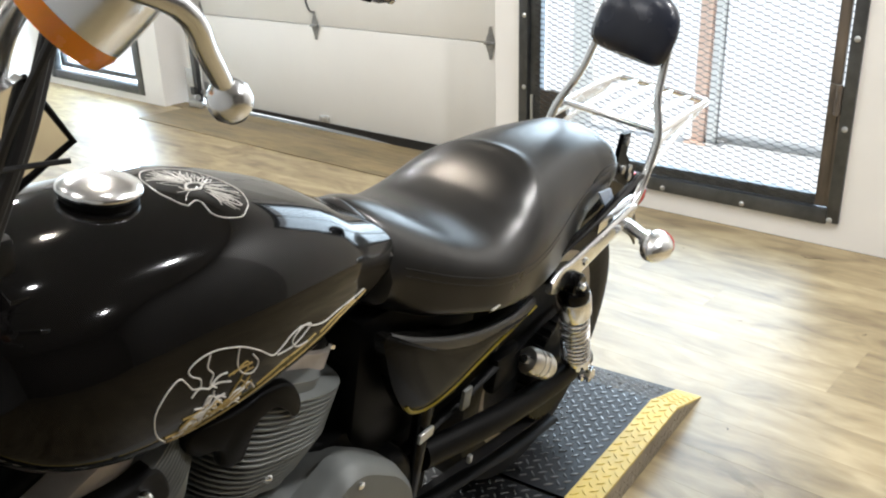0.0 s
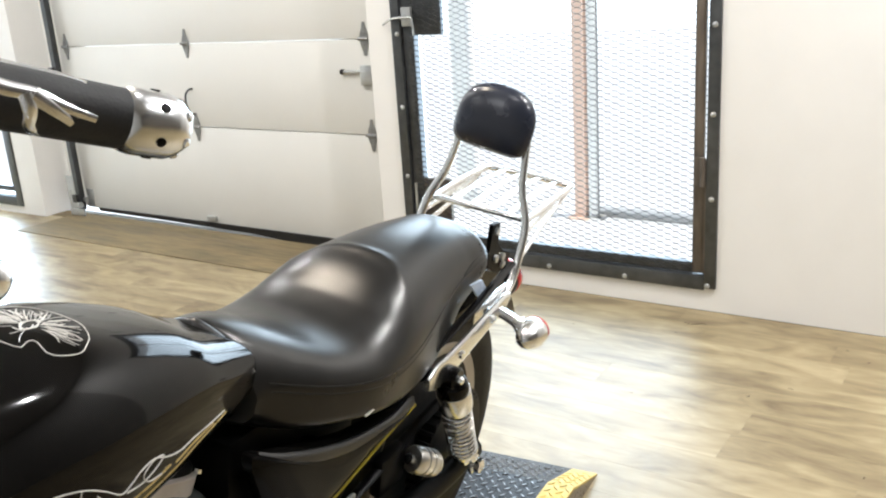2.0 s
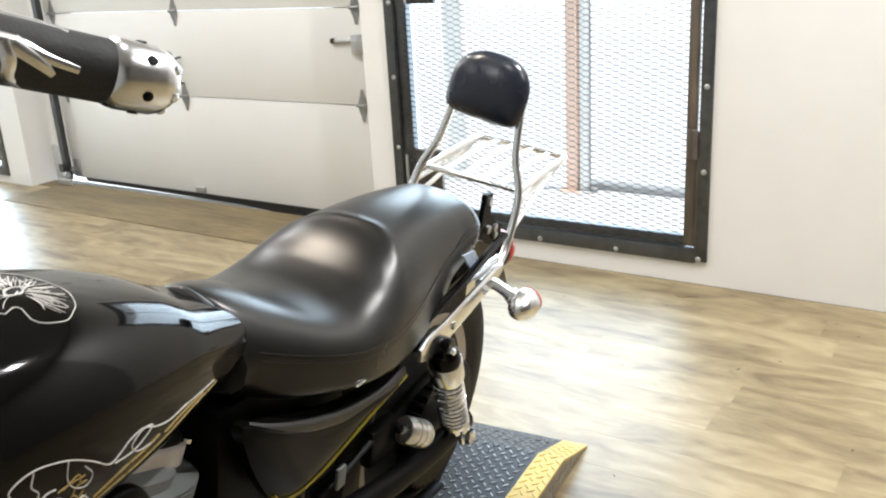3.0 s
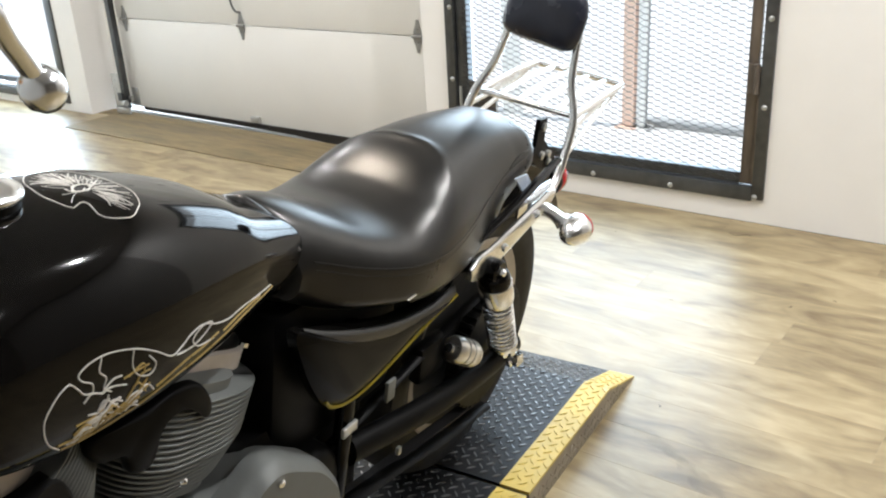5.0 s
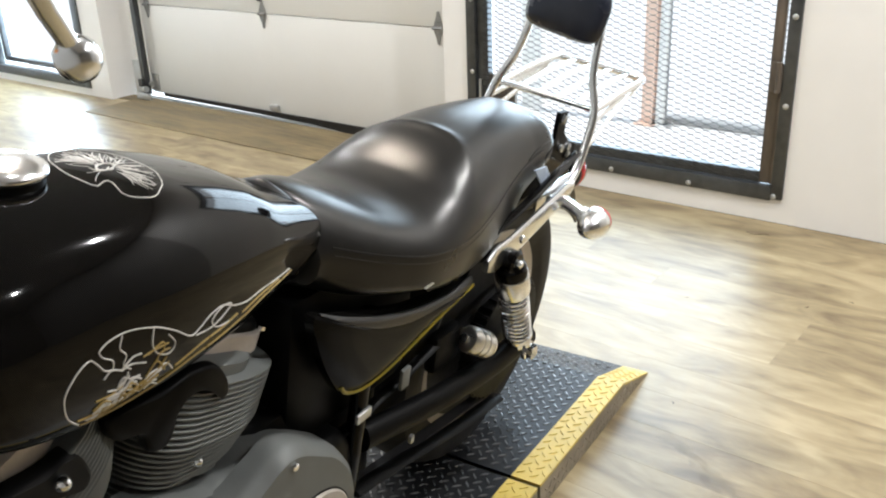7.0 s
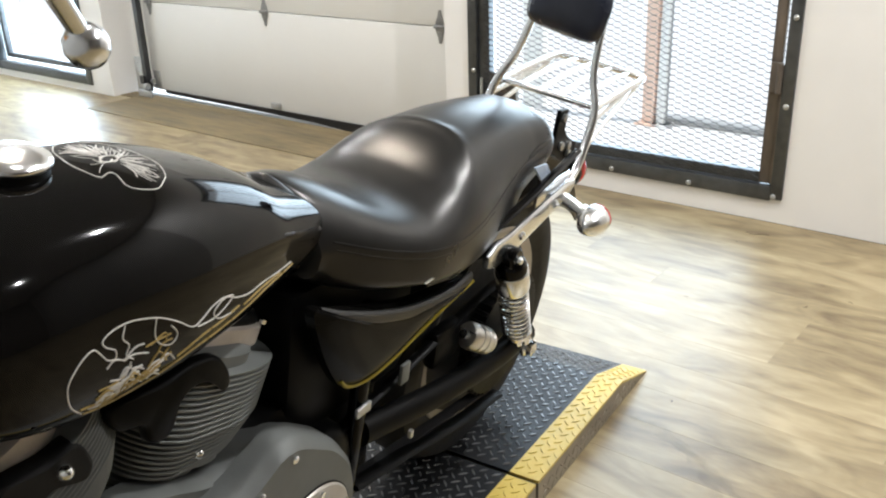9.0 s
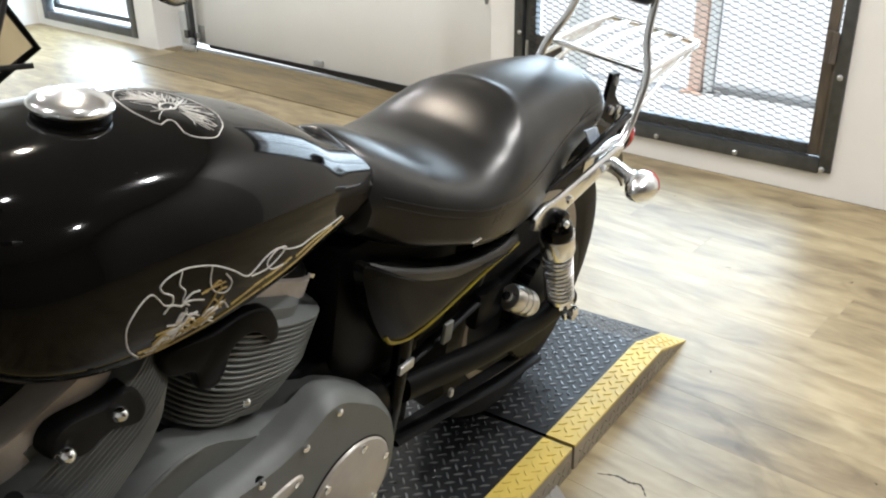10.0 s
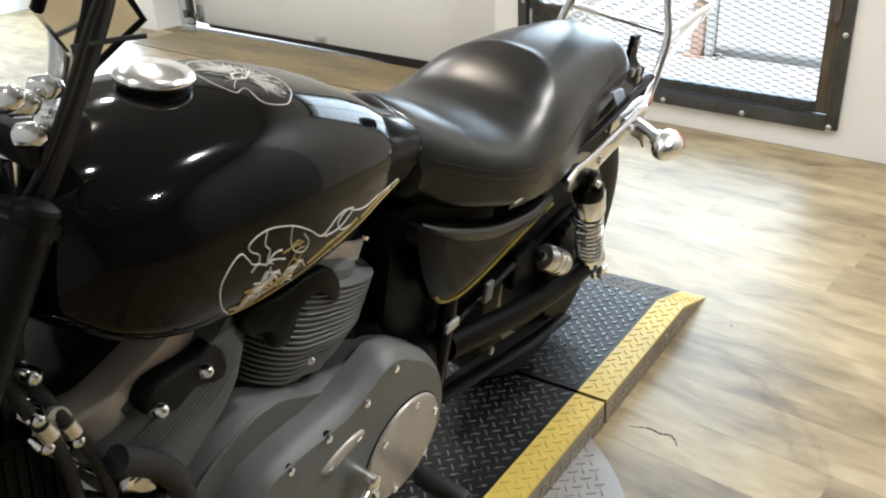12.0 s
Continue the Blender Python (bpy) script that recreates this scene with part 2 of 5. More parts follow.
def box(bm, x0, x1, y0, y1, z0, z1, bevel=0.0, m=None):
    vs = [bm.verts.new((x, y, z)) for x in (x0, x1) for y in (y0, y1) for z in (z0, z1)]
    fs = [bm.faces.new([vs[i] for i in q]) for q in ((0, 1, 3, 2), (4, 6, 7, 5), (0, 4, 5, 1), (2, 3, 7, 6), (0, 2, 6, 4), (1, 5, 7, 3))]
    out = list(vs)
    if bevel:
        r = bmesh.ops.bevel(bm, geom=list({e for f in fs for e in f.edges}), offset=bevel, segments=2, affect="EDGES", profile=0.5)
        out = list({v for f in r["faces"] for v in f.verts} | {v for v in vs if v.is_valid})
    if m is not None:
        bmesh.ops.transform(bm, matrix=m, verts=out)
    return bm


def boxed(*a, **k):
    return box(bmesh.new(), *a, **k)


def loft(bm, rings, caps=True, closed=True):
    """A skin over rings of as many points each."""
    vs = [[bm.verts.new(p) for p in ring] for ring in rings]
    n = len(vs[0])
    for a, b in zip(vs, vs[1:]):
        for i in range(n if closed else n - 1):
            j = (i + 1) % n
            bm.faces.new((a[i], a[j], b[j], b[i]))
    if caps:
        bm.faces.new(vs[0])
        bm.faces.new(list(reversed(vs[-1])))
    return bm


def smooth_path(pts, n=8):
    """Catmull-Rom through the points."""
    p = [Vector(q) for q in pts]
    p = [2 * p[0] - p[1]] + p + [2 * p[-1] - p[-2]]
    out = []
    for a, b, c, d in zip(p, p[1:], p[2:], p[3:]):
        for k in range(n):
            t = k / n
            out.append(0.5 * (2 * b + (c - a) * t + (2 * a - 5 * b + 4 * c - d) * t * t + (3 * b - 3 * c + d - a) * t ** 3))
    return out + [p[-2]]


def tube(bm, pts, r, seg=10, curve=0, flat=1.0):
    """A round bar along points; r one radius or one for each end."""
    p = smooth_path(pts, curve) if curve else [Vector(q) for q in pts]
    tang = [(p[min(i + 1, len(p) - 1)] - p[max(i - 1, 0)]).normalized() for i in range(len(p))]
    up = Vector((0, 0, 1)) if abs(tang[0].z) < 0.9 else Vector((1, 0, 0))
    side = tang[0].cross(up).normalized()
    rings = []
    for i, (q, t) in enumerate(zip(p, tang)):
        side = (side - t * side.dot(t)).normalized()
        other = t.cross(side)
        rad = r if not isinstance(r, tuple) else r[0] + (r[1] - r[0]) * i / (len(p) - 1)
        rings.append([q + rad * (math.cos(a) * side + flat * math.sin(a) * other) for a in (2 * math.pi * k / seg for k in range(seg))])
    return loft(bm, rings)


def tubed(pts, r, seg=10, curve=0, flat=1.0):
    return tube(bmesh.new(), pts, r, seg, curve, flat)


def lathe(bm, profile, p0, axis, seg=24):
    """A turned form: (radius, height) pairs about an axis from p0."""
    axis = Vector(axis).normalized()
    up = Vector((0, 0, 1)) if abs(axis.z) < 0.9 else Vector((1, 0, 0))
    u = axis.cross(up).normalized()
    v = axis.cross(u)
    p0 = Vector(p0)
    rings = [[p0 + axis * h + max(r, 1e-4) * (math.cos(a) * u + math.sin(a) * v) for a in (2 * math.pi * k / seg for k in range(seg))] for r, h in profile]
    return loft(bm, rings)


def turned(profile, p0, axis, seg=24):
    return lathe(bmesh.new(), profile, p0, axis, seg)


def spl(xs, ys):
    """A smooth curve through (x, y) pairs, as a function."""
    xs, ys = list(xs), list(ys)

    def slope(i):
        if i == 0:
            return (ys[1] - ys[0]) / (xs[1] - xs[0])
        if i == len(xs) - 1:
            return (ys[-1] - ys[-2]) / (xs[-1] - xs[-2])
        return (ys[i + 1] - ys[i - 1]) / (xs[i + 1] - xs[i - 1])

    def at(x):
        if x <= xs[0]:
            return ys[0]
        if x >= xs[-1]:
            return ys[-1]
        i = max(k for k in range(len(xs) - 1) if xs[k] <= x)
        h = xs[i + 1] - xs[i]
        t = (x - xs[i]) / h
        return (2 * t**3 - 3 * t**2 + 1) * ys[i] + (t**3 - 2 * t**2 + t) * h * slope(i) + (3 * t**2 - 2 * t**3) * ys[i + 1] + (t**3 - t**2) * h * slope(i + 1)

    return at


def plate(bm, outline, y0, y1, edge=0.0, domed=0.0):
    """A slab in the x-z plane between y0 and y1 from an outline of (x, z), its outer edge rounded inwards by edge."""
    cx = sum(p[0] for p in outline) / len(outline)
    cz = sum(p[1] for p in outline) / len(outline)
    rings = []
    for k, y in ((0.0, y0), (0.0, y0 + (y1 - y0) * 0.6), (0.3, y0 + (y1 - y0) * 0.85), (1.0, y1)):
        ring = []
        for x, z in outline:
            d = Vector((x - cx, z - cz))
            s = max(0.0, 1 - k * edge / max(d.length, 1e-6))
            ring.append((cx + d.x * s, y + domed * (k if k == 1 else 0), cz + d.y * s))
        rings.append(ring)
    return loft(bm, rings)


def pillow(bm, outline, y0, y1, rim=0.02, steps=6):
    """A slab in the x-z plane with a crowned outer face."""
    cx = sum(p[0] for p in outline) / len(outline)
    cz = sum(p[1] for p in outline) / len(outline)
    rings = [[(x, y0, z) for x, z in outline]]
    for k in range(steps + 1):
        s = 1 - 0.96 * (k / steps) ** 1.5
        y = y1 - (y1 - y0) * 0.45 * (s ** 6) - (y1 - y0) * 0.12 * s * s
        rings.append([(cx + (x - cx) * s, y, cz + (z - cz) * s) for x, z in outline])
    return loft(bm, rings)


def round_outline(pts, n=5):
    """A closed smooth outline through (x, z) pairs."""
    p = [Vector((x, 0, z)) for x, z in pts]
    out = []
    m = len(p)
    for i in range(m):
        a, b, c, d = p[i - 1], p[i], p[(i + 1) % m], p[(i + 2) % m]
        for k in range(n):
            t = k / n
            q = 0.5 * (2 * b + (c - a) * t + (2 * a - 5 * b + 4 * c - d) * t * t + (3 * b - 3 * c + d - a) * t**3)
            out.append((q.x, q.z))
    return out


# ------------------------------------------------------------------ the room
WEST, EAST, SOUTH, TOP = ROOM
MX0, MX1, MZ0, MZ1 = -2.0, -0.555, 0.095, 2.16      # screened doorway
GX0, GX1, GZ1 = -4.915, -2.15, 2.45                  # garage doorway
LX0, LX1, LZ0, LZ1 = -6.43, -5.15, 0.05, 1.75       # low window


def wall_pieces(name, label, boxes, material=PAINT_WALL):
    bm = bmesh.new()
    for b in boxes:
        box(bm, *b)
    return tagged(part(name, bm, material, smooth=False), label, "wall", kind="structure")


T = 0.20
WHITE_END = 0.97                 # where the white of the outer wall stops, as the tank reflects it
WALL_W = WALL - 0.045            # face of the wall beside the low window
wall_pieces("wall_north", "white painted wall with a garage doorway, a screened doorway and a low window", [
    (WEST - T, LX0, WALL_W, WALL + T, 0, TOP), (LX0, LX1, WALL_W, WALL + T, 0, LZ0), (LX0, LX1, WALL_W, WALL + T, LZ1, TOP),
    (LX1, GX0, WALL_W, WALL + T, 0, TOP), (GX0, GX1, WALL, WALL + T, GZ1, TOP), (GX1, MX0, WALL, WALL + T, 0, TOP),
    (MX0, MX1, WALL, WALL + T, 0, MZ0), (MX0, MX1, WALL, WALL + T, MZ1, TOP), (MX1, WHITE_END, WALL, WALL + T, 0, TOP)])
# unseen stretch added in grey so the wall's reflection on the tank fades
wall_pieces("wall_north_far", "unseen plain wall beyond the white one, pale grey to dim the tank's reflection", [(WHITE_END, EAST + T, WALL, WALL + T, 0, TOP)], FARWALL)
wall_pieces("wall_west", "plain white painted side wall", [(WEST - T, WEST, SOUTH - T, WALL_W - 0.0005, 0, TOP)])
# unseen wall added to close the room and darken the tank's reflections
wall_pieces("wall_east", "unseen plain side wall, dark brown-grey to darken the tank's reflections", [(EAST, EAST + T, SOUTH - T, WALL, 0, TOP)], DARKWALL)
# unseen wall added behind the camera, its grey balanced for chrome and tank reflections
wall_pieces("wall_south", "unseen plain rear wall, mid grey to suit what chrome and tank reflect", [(WEST, EAST, SOUTH - T, SOUTH, 0, TOP)], REARWALL)
tagged(part("ceiling", boxed(WEST - T, EAST + T, SOUTH - T, WALL + T, TOP, TOP + 0.15), CEIL, smooth=False), "plain pale ceiling with recessed downlights", "ceiling", kind="structure")

# ceiling downlights
bmd = turned([(0.001, 0), (0.038, 0), (0.041, 0.004), (0.041, 0.012)], (0, 0, 0), (0, 0, -1), 20)
first = thing("downlight", "small round recessed downlight glowing warm white", "downlight", pose(-5.9, 2.35, TOP), "ceiling downlights")
part("diffuser", bmd, LAMP, first)
part("rim", turned([(0.042, 0), (0.075, 0), (0.075, 0.006), (0.042, 0.012)], (0, 0, 0), (0, 0, -1), 20), TRIM, first)
for x, y, _, _ in DOWNLIGHTS[1:]:
    copy_thing(first, pose(x, y, TOP))
# some lamps match spots on the tank, the rest are unseen fill
for x, y, watts, warm in DOWNLIGHTS:
    lamp = bpy.data.lights.new("downlight_lamp", "AREA")
    lamp.shape, lamp.size, lamp.energy, lamp.color = "DISK", 0.08, watts, ((0.985, 0.985, 0.985), (1.0, 0.945, 0.87), (1.0, 0.89, 0.75))[warm]
    new("downlight_lamp", lamp).matrix_world = pose(x, y, TOP - 0.014)

# ------------------------------------------------------------------ outside
ground = part("ground", boxed(-60, 60, WALL + T + 0.001, 80, -0.06, -0.012), CONCRETE, smooth=False)
tagged(ground, "pale sunlit concrete yard outside the doors", "ground", kind="structure")
# self-lit board added behind the yard in place of the bright outdoors
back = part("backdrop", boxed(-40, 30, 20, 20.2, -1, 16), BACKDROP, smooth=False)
tagged(back, "glowing white backdrop standing in for overexposed daylight beyond the yard", "backdrop", kind="structure")


def yard_post(name, label, x0, x1, y, top, material):
    p = thing(name, label, "post", pose(x0, y, -0.012))
    w = x1 - x0
    part("shaft", boxed(0, w, 0, w, 0, top, 0.006), material, p)
    part("foot_plate", boxed(-0.03, w + 0.03, -0.03, w + 0.03, 0, 0.012, 0.003), material, p)
    return p


yard_post("yard_post", "orange painted square steel post standing in the yard", -1.685, -1.619, 4.25, 2.6, ORANGE)
yard_post("yard_post", "pale grey slim square steel post standing in the yard", -1.606, -1.560, 4.26, 2.6, WHITEPOST)
yard_post("yard_pipe", "thin dark grey pipe standing beside a pale post", -1.556, -1.545, 4.27, 2.6, HINGE)
yard_post("yard_post", "pale grey square post standing in the yard", -2.455, -2.345, 4.25, 2.6, WHITEPOST)
kerb = part("kerb", boxed(-1.70, 2.0, 4.33, 4.43, -0.012, 0.022, 0.006), HINGE)
tagged(kerb, "low grey metal kerb rail across the yard", "kerb", kind="structure")

# ------------------------------------------------------------------ screened steel door
screen = thing("screen_door", "dark raw steel door frame with diamond mesh infill", "screen door", pose(0, 0, 0))
FR = 0.037
for name, x0, x1, z0, z1 in (("outer_jamb", MX0 - 0.01, MX0 + FR, MZ0, MZ1), ("outer_jamb", MX1 - FR, MX1 + 0.008, MZ0, MZ1),
                             ("threshold", MX0 + FR, MX1 - FR, MZ0 - 0.008, MZ0 + 0.05), ("header", MX0 + FR, MX1 - FR, MZ1 - FR, MZ1)):
    part(name, boxed(x0, x1, WALL - 0.012, WALL + (0.012 if x0 > MX1 - 0.1 else 0.05), z0, z1, 0.003), STEEL, screen)
IX0, IX1, IZ0, IZ1 = MX0 + FR + 0.004, MX1 - FR - 0.013, MZ0 + 0.054, MZ1 - FR - 0.006
for name, x0, x1, z0, z1, mt in (("stile", IX0, IX0 + 0.058, IZ0, IZ1, STEEL), ("stile", IX1 - 0.041, IX1, IZ0, IZ1, RUSTY),
                                 ("bottom_rail", IX0 + 0.058, IX1 - 0.041, IZ0, IZ0 + 0.042, STEEL), ("top_rail", IX0 + 0.058, IX1 - 0.041, IZ1 - 0.04, IZ1, STEEL)):
    part(name, boxed(x0, x1, WALL + 0.004, WALL + (0.022 if mt is RUSTY else 0.044), z0, z1, 0.004), mt, screen)
part("gap_strip", boxed(IX1 + 0.0005, MX1 - FR - 0.0005, WALL + 0.004, WALL + 0.03, IZ0, 0.60), RUSTY, screen, "rusty filler strip in the hinge gap", smooth=False)

# diamond mesh: zigzag strands, welded to the room side of the leaf and running past its hinge stile
mw, mh, wid = 0.062, 0.0118, 0.0010
mx0, mx1, mz0, mz1 = IX0 + 0.04, IX1 - 0.036, IZ0 + 0.008, IZ1 - 0.02
verts, faces = [], []


def strands(x0, x1, z0, z1, yc):
    """Zigzag bars of square section over a rectangle, their turns meeting the next row's."""
    for r in range(int((z1 - z0) / mh)):
        base = z0 + (r + 0.5) * mh
        start = len(verts)
        n = int((x1 - x0) / (mw / 2))
        rib = []
        for c in range(n + 1):
            up = 1 if (c + r) % 2 else -1
            x, z = x0 + c * mw / 2, base + up * mh * 0.5
            rib += [(x - 0.0055, z, 1.5), (x + 0.0055, z, 1.5)]
            if c < n:
                rib += [(x + mw * 0.17, z - up * mh * 0.30, 0.75), (x + mw * 0.33, z - up * mh * 0.70, 0.75)]
        for x, z, f in rib:
            dx = (z - base) / mh * 0.0024
            for dy, dz in ((-0.0022, -wid), (-0.0008, wid), (0.0022, wid), (0.0008, -wid)):
                verts.append((x, yc + dy + dx, z + dz * f))
        n = len(rib) - 1
        for c in range(n):
            a, b = start + 4 * c, start + 4 * c + 4
            for k in range(4):
                faces.append((a + k, a + (k + 1) % 4, b + (k + 1) % 4, b + k))


strands(mx0, mx1, mz0, mz1, WALL - 0.001)
strands(IX1 - 0.012, IX1 + 0.020, 0.62, mz1, WALL + 0.048)
me = bpy.data.meshes.new("diamond_mesh")
me.from_pydata(verts, [], faces)
me.materials.append(MESHWIRE)
wire = new("diamond_mesh", me)
wire.parent = screen
tagged(wire, "expanded steel diamond mesh", kind="stuff")

# bolts, hinge, latch
bolt_bm = turned([(0.011, 0), (0.011, 0.002), (0.009, 0.005), (0.004, 0.007), (0.0005, 0.0075)], (0, 0, 0), (0, -1, 0), 12)
bolt = part("bolt", bolt_bm, GALV, screen)
bolt.matrix_basis = pose(MX1 - 0.024, WALL - 0.012, MZ0 + 0.011)
spots = [(MX1 - 0.014, z) for z in (0.453, 0.772, 1.093, 1.42, 1.74, 2.05)] + [(x, MZ0 + 0.009) for x in (-0.917, -1.261, -1.61)] + [(MX0 + 0.022, z) for z in (0.452, 0.77, 1.093, 1.42, 1.74, 2.05)]
for x, z in spots:
    o = new("bolt", bolt.data)
    o.parent = screen
    o.matrix_basis = pose(x, WALL - 0.012, z)
for z in (0.5, 1.25, 1.95):
    b = turned([(0.011, 0), (0.011, 0.11)], (IX1 - 0.0, WALL - 0.012, z), (0, 0, 1), 12)
    box(b, IX1 - 0.035, IX1, WALL - 0.008, WALL + 0.002, z, z + 0.11)
    part("hinge", b, RUSTY, screen)
latch = part("latch_box", boxed(IX0 + 0.0585, IX0 + 0.205, WALL + 0.006, WALL + 0.03, 1.084, 1.30, 0.004), STEEL, screen)
part("latch_bolt", tubed([(MX0 - 0.045, WALL - 0.022, 1.135), (MX0 + 0.01, WALL - 0.022, 1.160), (IX0 + 0.055, WALL - 0.022, 1.160), (IX0 + 0.072, WALL - 0.022, 1.150), (IX0 + 0.078, WALL - 0.022, 1.085)], 0.005, 8, 3), GALV, latch)
part("latch_bracket", boxed(IX0 + 0.012, IX0 + 0.062, WALL - 0.018, WALL + 0.004, 1.125, 1.205, 0.003), GALV, latch)
low = part("foot_latch", boxed(IX0 + 0.0585, IX0 + 0.20, WALL + 0.006, WALL + 0.03, 0.25, 0.445, 0.003), RUSTY, screen, "rusty foot latch plate")
part("foot_latch_pin", tubed([(IX0 + 0.02, WALL - 0.006, 0.42), (IX0 + 0.02, WALL - 0.006, 0.20)], 0.007, 8), GALV, low)

# ------------------------------------------------------------------ garage door
gdoor = thing("garage_door", "closed off-white sectional steel garage door with hinges", "garage door", pose(0, 0, 0))
SEAMS = (0.045, 0.608, 1.068, 1.54, 2.02, 2.5)
for z0, z1 in zip(SEAMS, SEAMS[1:]):
    bmp = boxed(GX0 + 0.225, GX1 - 0.02, DOOR, DOOR + 0.045, z0 + 0.0025, z1 - 0.0025, 0.004)
    part("panel", bmp, DOORSKIN, gdoor)


def hinge_leafs(x, z):
    bmh = bmesh.new()
    for s in (1, -1):
        rings = []
        for w, h in ((0.026, 0.008), (0.024, 0.022), (0.012, 0.05), (0.006, 0.078)):
            rings.append([(x - w, DOOR - 0.0065, z + s * h), (x + w, DOOR - 0.0065, z + s * h), (x + w * 0.9, DOOR - 0.001, z + s * h), (x - w * 0.9, DOOR - 0.001, z + s * h)])
        loft(bmh, rings)
    lathe(bmh, [(0.008, -0.03), (0.008, 0.03)], (x, DOOR - 0.012, z), (1, 0, 0), 10)
    for s in (1, -1):
        lathe(bmh, [(0.005, 0), (0.005, 0.004), (0.001, 0.006)], (x, DOOR - 0.006, z + s * 0.03), (0, -1, 0), 8)
    return bmh


for z in SEAMS[1:-1]:
    for x in (-4.61, -3.52, -2.268):
        part("hinge", hinge_leafs(x, z), HINGE, gdoor)
for x in (-4.64, -2.23):
    b = bmesh.new()
    box(b, x - 0.03, x + 0.035, DOOR - 0.006, DOOR + 0.0, 0.06, 0.17, 0.002)
    lathe(b, [(0.018, -0.012), (0.018, 0.012)], (x - 0.03 if x < -4 else x + 0.03, DOOR - 0.014, 0.10), (1, 0, 0), 14)
    part("corner_bracket", b, GALV, gdoor)
part("lift_bracket", boxed(-3.53, -3.46, DOOR - 0.022, DOOR + 0.0, 0.062, 0.094, 0.003), GALV, gdoor)
part("handle", tubed([(-3.522, DOOR, 0.822), (-3.524, DOOR - 0.028, 0.818), (-3.545, DOOR - 0.034, 0.790), (-3.548, DOOR - 0.034, 0.735), (-3.528, DOOR - 0.028, 0.690), (-3.520, DOOR, 0.680)], 0.006, 8, 4), STEEL, gdoor, "dark pull handle")
lockp = part("slide_lock", boxed(-2.30, -2.225, DOOR - 0.02, DOOR, 0.85, 0.945, 0.004), GALV, gdoor)
part("slide_bolt", tubed([(-2.41, DOOR - 0.013, 0.915), (-2.23, DOOR - 0.013, 0.917)], 0.008, 8), GALV, lockp)
part("slide_knob", turned([(0.006, 0), (0.013, 0.004), (0.013, 0.02), (0.006, 0.024)], (-2.425, DOOR - 0.013, 0.915), (1, 0, 0), 10), RUBBER, lockp)
# rubber seal, worn short at one side so that daylight leaks below
bms = bmesh.new()
loft(bms, [[(x, DOOR - 0.012, 0.052), (x, DOOR + 0.05, 0.052), (x, DOOR + 0.045, zz), (x, DOOR - 0.004, zz)] for x, zz in ((-4.56, 0.030), (-3.9, 0.026), (-3.2, 0.017), (-2.9, -0.0005), (GX1 - 0.02, -0.0005))])
part("bottom_seal", bms, RUBBER, gdoor, "black rubber bottom seal, worn")
# vertical tracks
for x, s in ((GX0 + 0.205, 1), (GX1 - 0.005, -1)):
    b = bmesh.new()
    box(b, x - 0.004, x + 0.004, DOOR - 0.055, DOOR + 0.0, 0.03, 2.42)
    box(b, x - 0.004, x + 0.03 * s + (0.004 if s > 0 else 0.0), DOOR - 0.058, DOOR - 0.0545, 0.03, 2.42)
    for z in (0.09, 0.9, 1.7):
        box(b, x - 0.02, x + 0.02, DOOR - 0.075, DOOR - 0.057, z, z + 0.05)
    tagged(part("door_track", b, GALV if s < 0 else STEEL, smooth=False), "grey steel vertical track beside the garage door", "track", kind="structure")

foot = bmesh.new()
box(foot, GX0 + 0.13, GX0 + 0.205, DOOR - 0.062, DOOR - 0.052, 0.004, 0.26, 0.002)
box(foot, GX0 + 0.15, GX0 + 0.29, DOOR - 0.080, DOOR - 0.064, 0.006, 0.05, 0.003)
lathe(foot, [(0.020, -0.012), (0.020, 0.012)], (GX0 + 0.245, DOOR - 0.07, 0.075), (1, 0, 0), 14)
for z in (0.10, 0.16, 0.22):
    lathe(foot, [(0.007, 0.0), (0.006, 0.005), (0.001, 0.006)], (GX0 + 0.165, DOOR - 0.063, z), (0, -1, 0), 8)
tagged(part("track_foot", foot, GALV), "galvanised angle bracket at the foot of the door track", "bracket", kind="structure")

# ------------------------------------------------------------------ low window
win = thing("window_1", "low window in a dark steel frame, glaring daylight behind", "window", pose(0, 0, 0), kind="structure")
for nm, x0, x1, z0, z1 in (("window_frame", LX0 - 0.005, LX0 + 0.06, LZ0, LZ1), ("window_frame", LX1 - 0.06, LX1 + 0.005, LZ0, LZ1), ("window_frame", LX0 + 0.06, LX1 - 0.06, LZ0, LZ0 + 0.06), ("window_frame", LX0 + 0.06, LX1 - 0.06, LZ1 - 0.06, LZ1)):
    part(nm, boxed(x0, x1, WALL_W - 0.01, WALL_W + 0.05, z0, z1, 0.003), STEEL, win)
for nm, x0, x1, z0, z1 in (("sash", LX0 + 0.10, LX0 + 0.14, LZ0 + 0.085, LZ1 - 0.1), ("sash", LX1 - 0.14, LX1 - 0.10, LZ0 + 0.085, LZ1 - 0.1), ("sash", LX0 + 0.14, LX1 - 0.14, LZ0 + 0.085, LZ0 + 0.12)):
    part(nm, boxed(x0, x1, WALL_W + 0.03, WALL_W + 0.07, z0, z1, 0.003), STEEL, win)
for x0, x1 in ((GX0 + 0.001, GX0 + 0.40), (GX1 - 0.30, GX1 - 0.001)):
    tagged(part("door_stop", boxed(x0, x1, DOOR + 0.056, DOOR + 0.066, 0.035, GZ1 - 0.002), TRIM, smooth=False), "white stop strip behind the edge of the garage door", "trim", kind="structure")
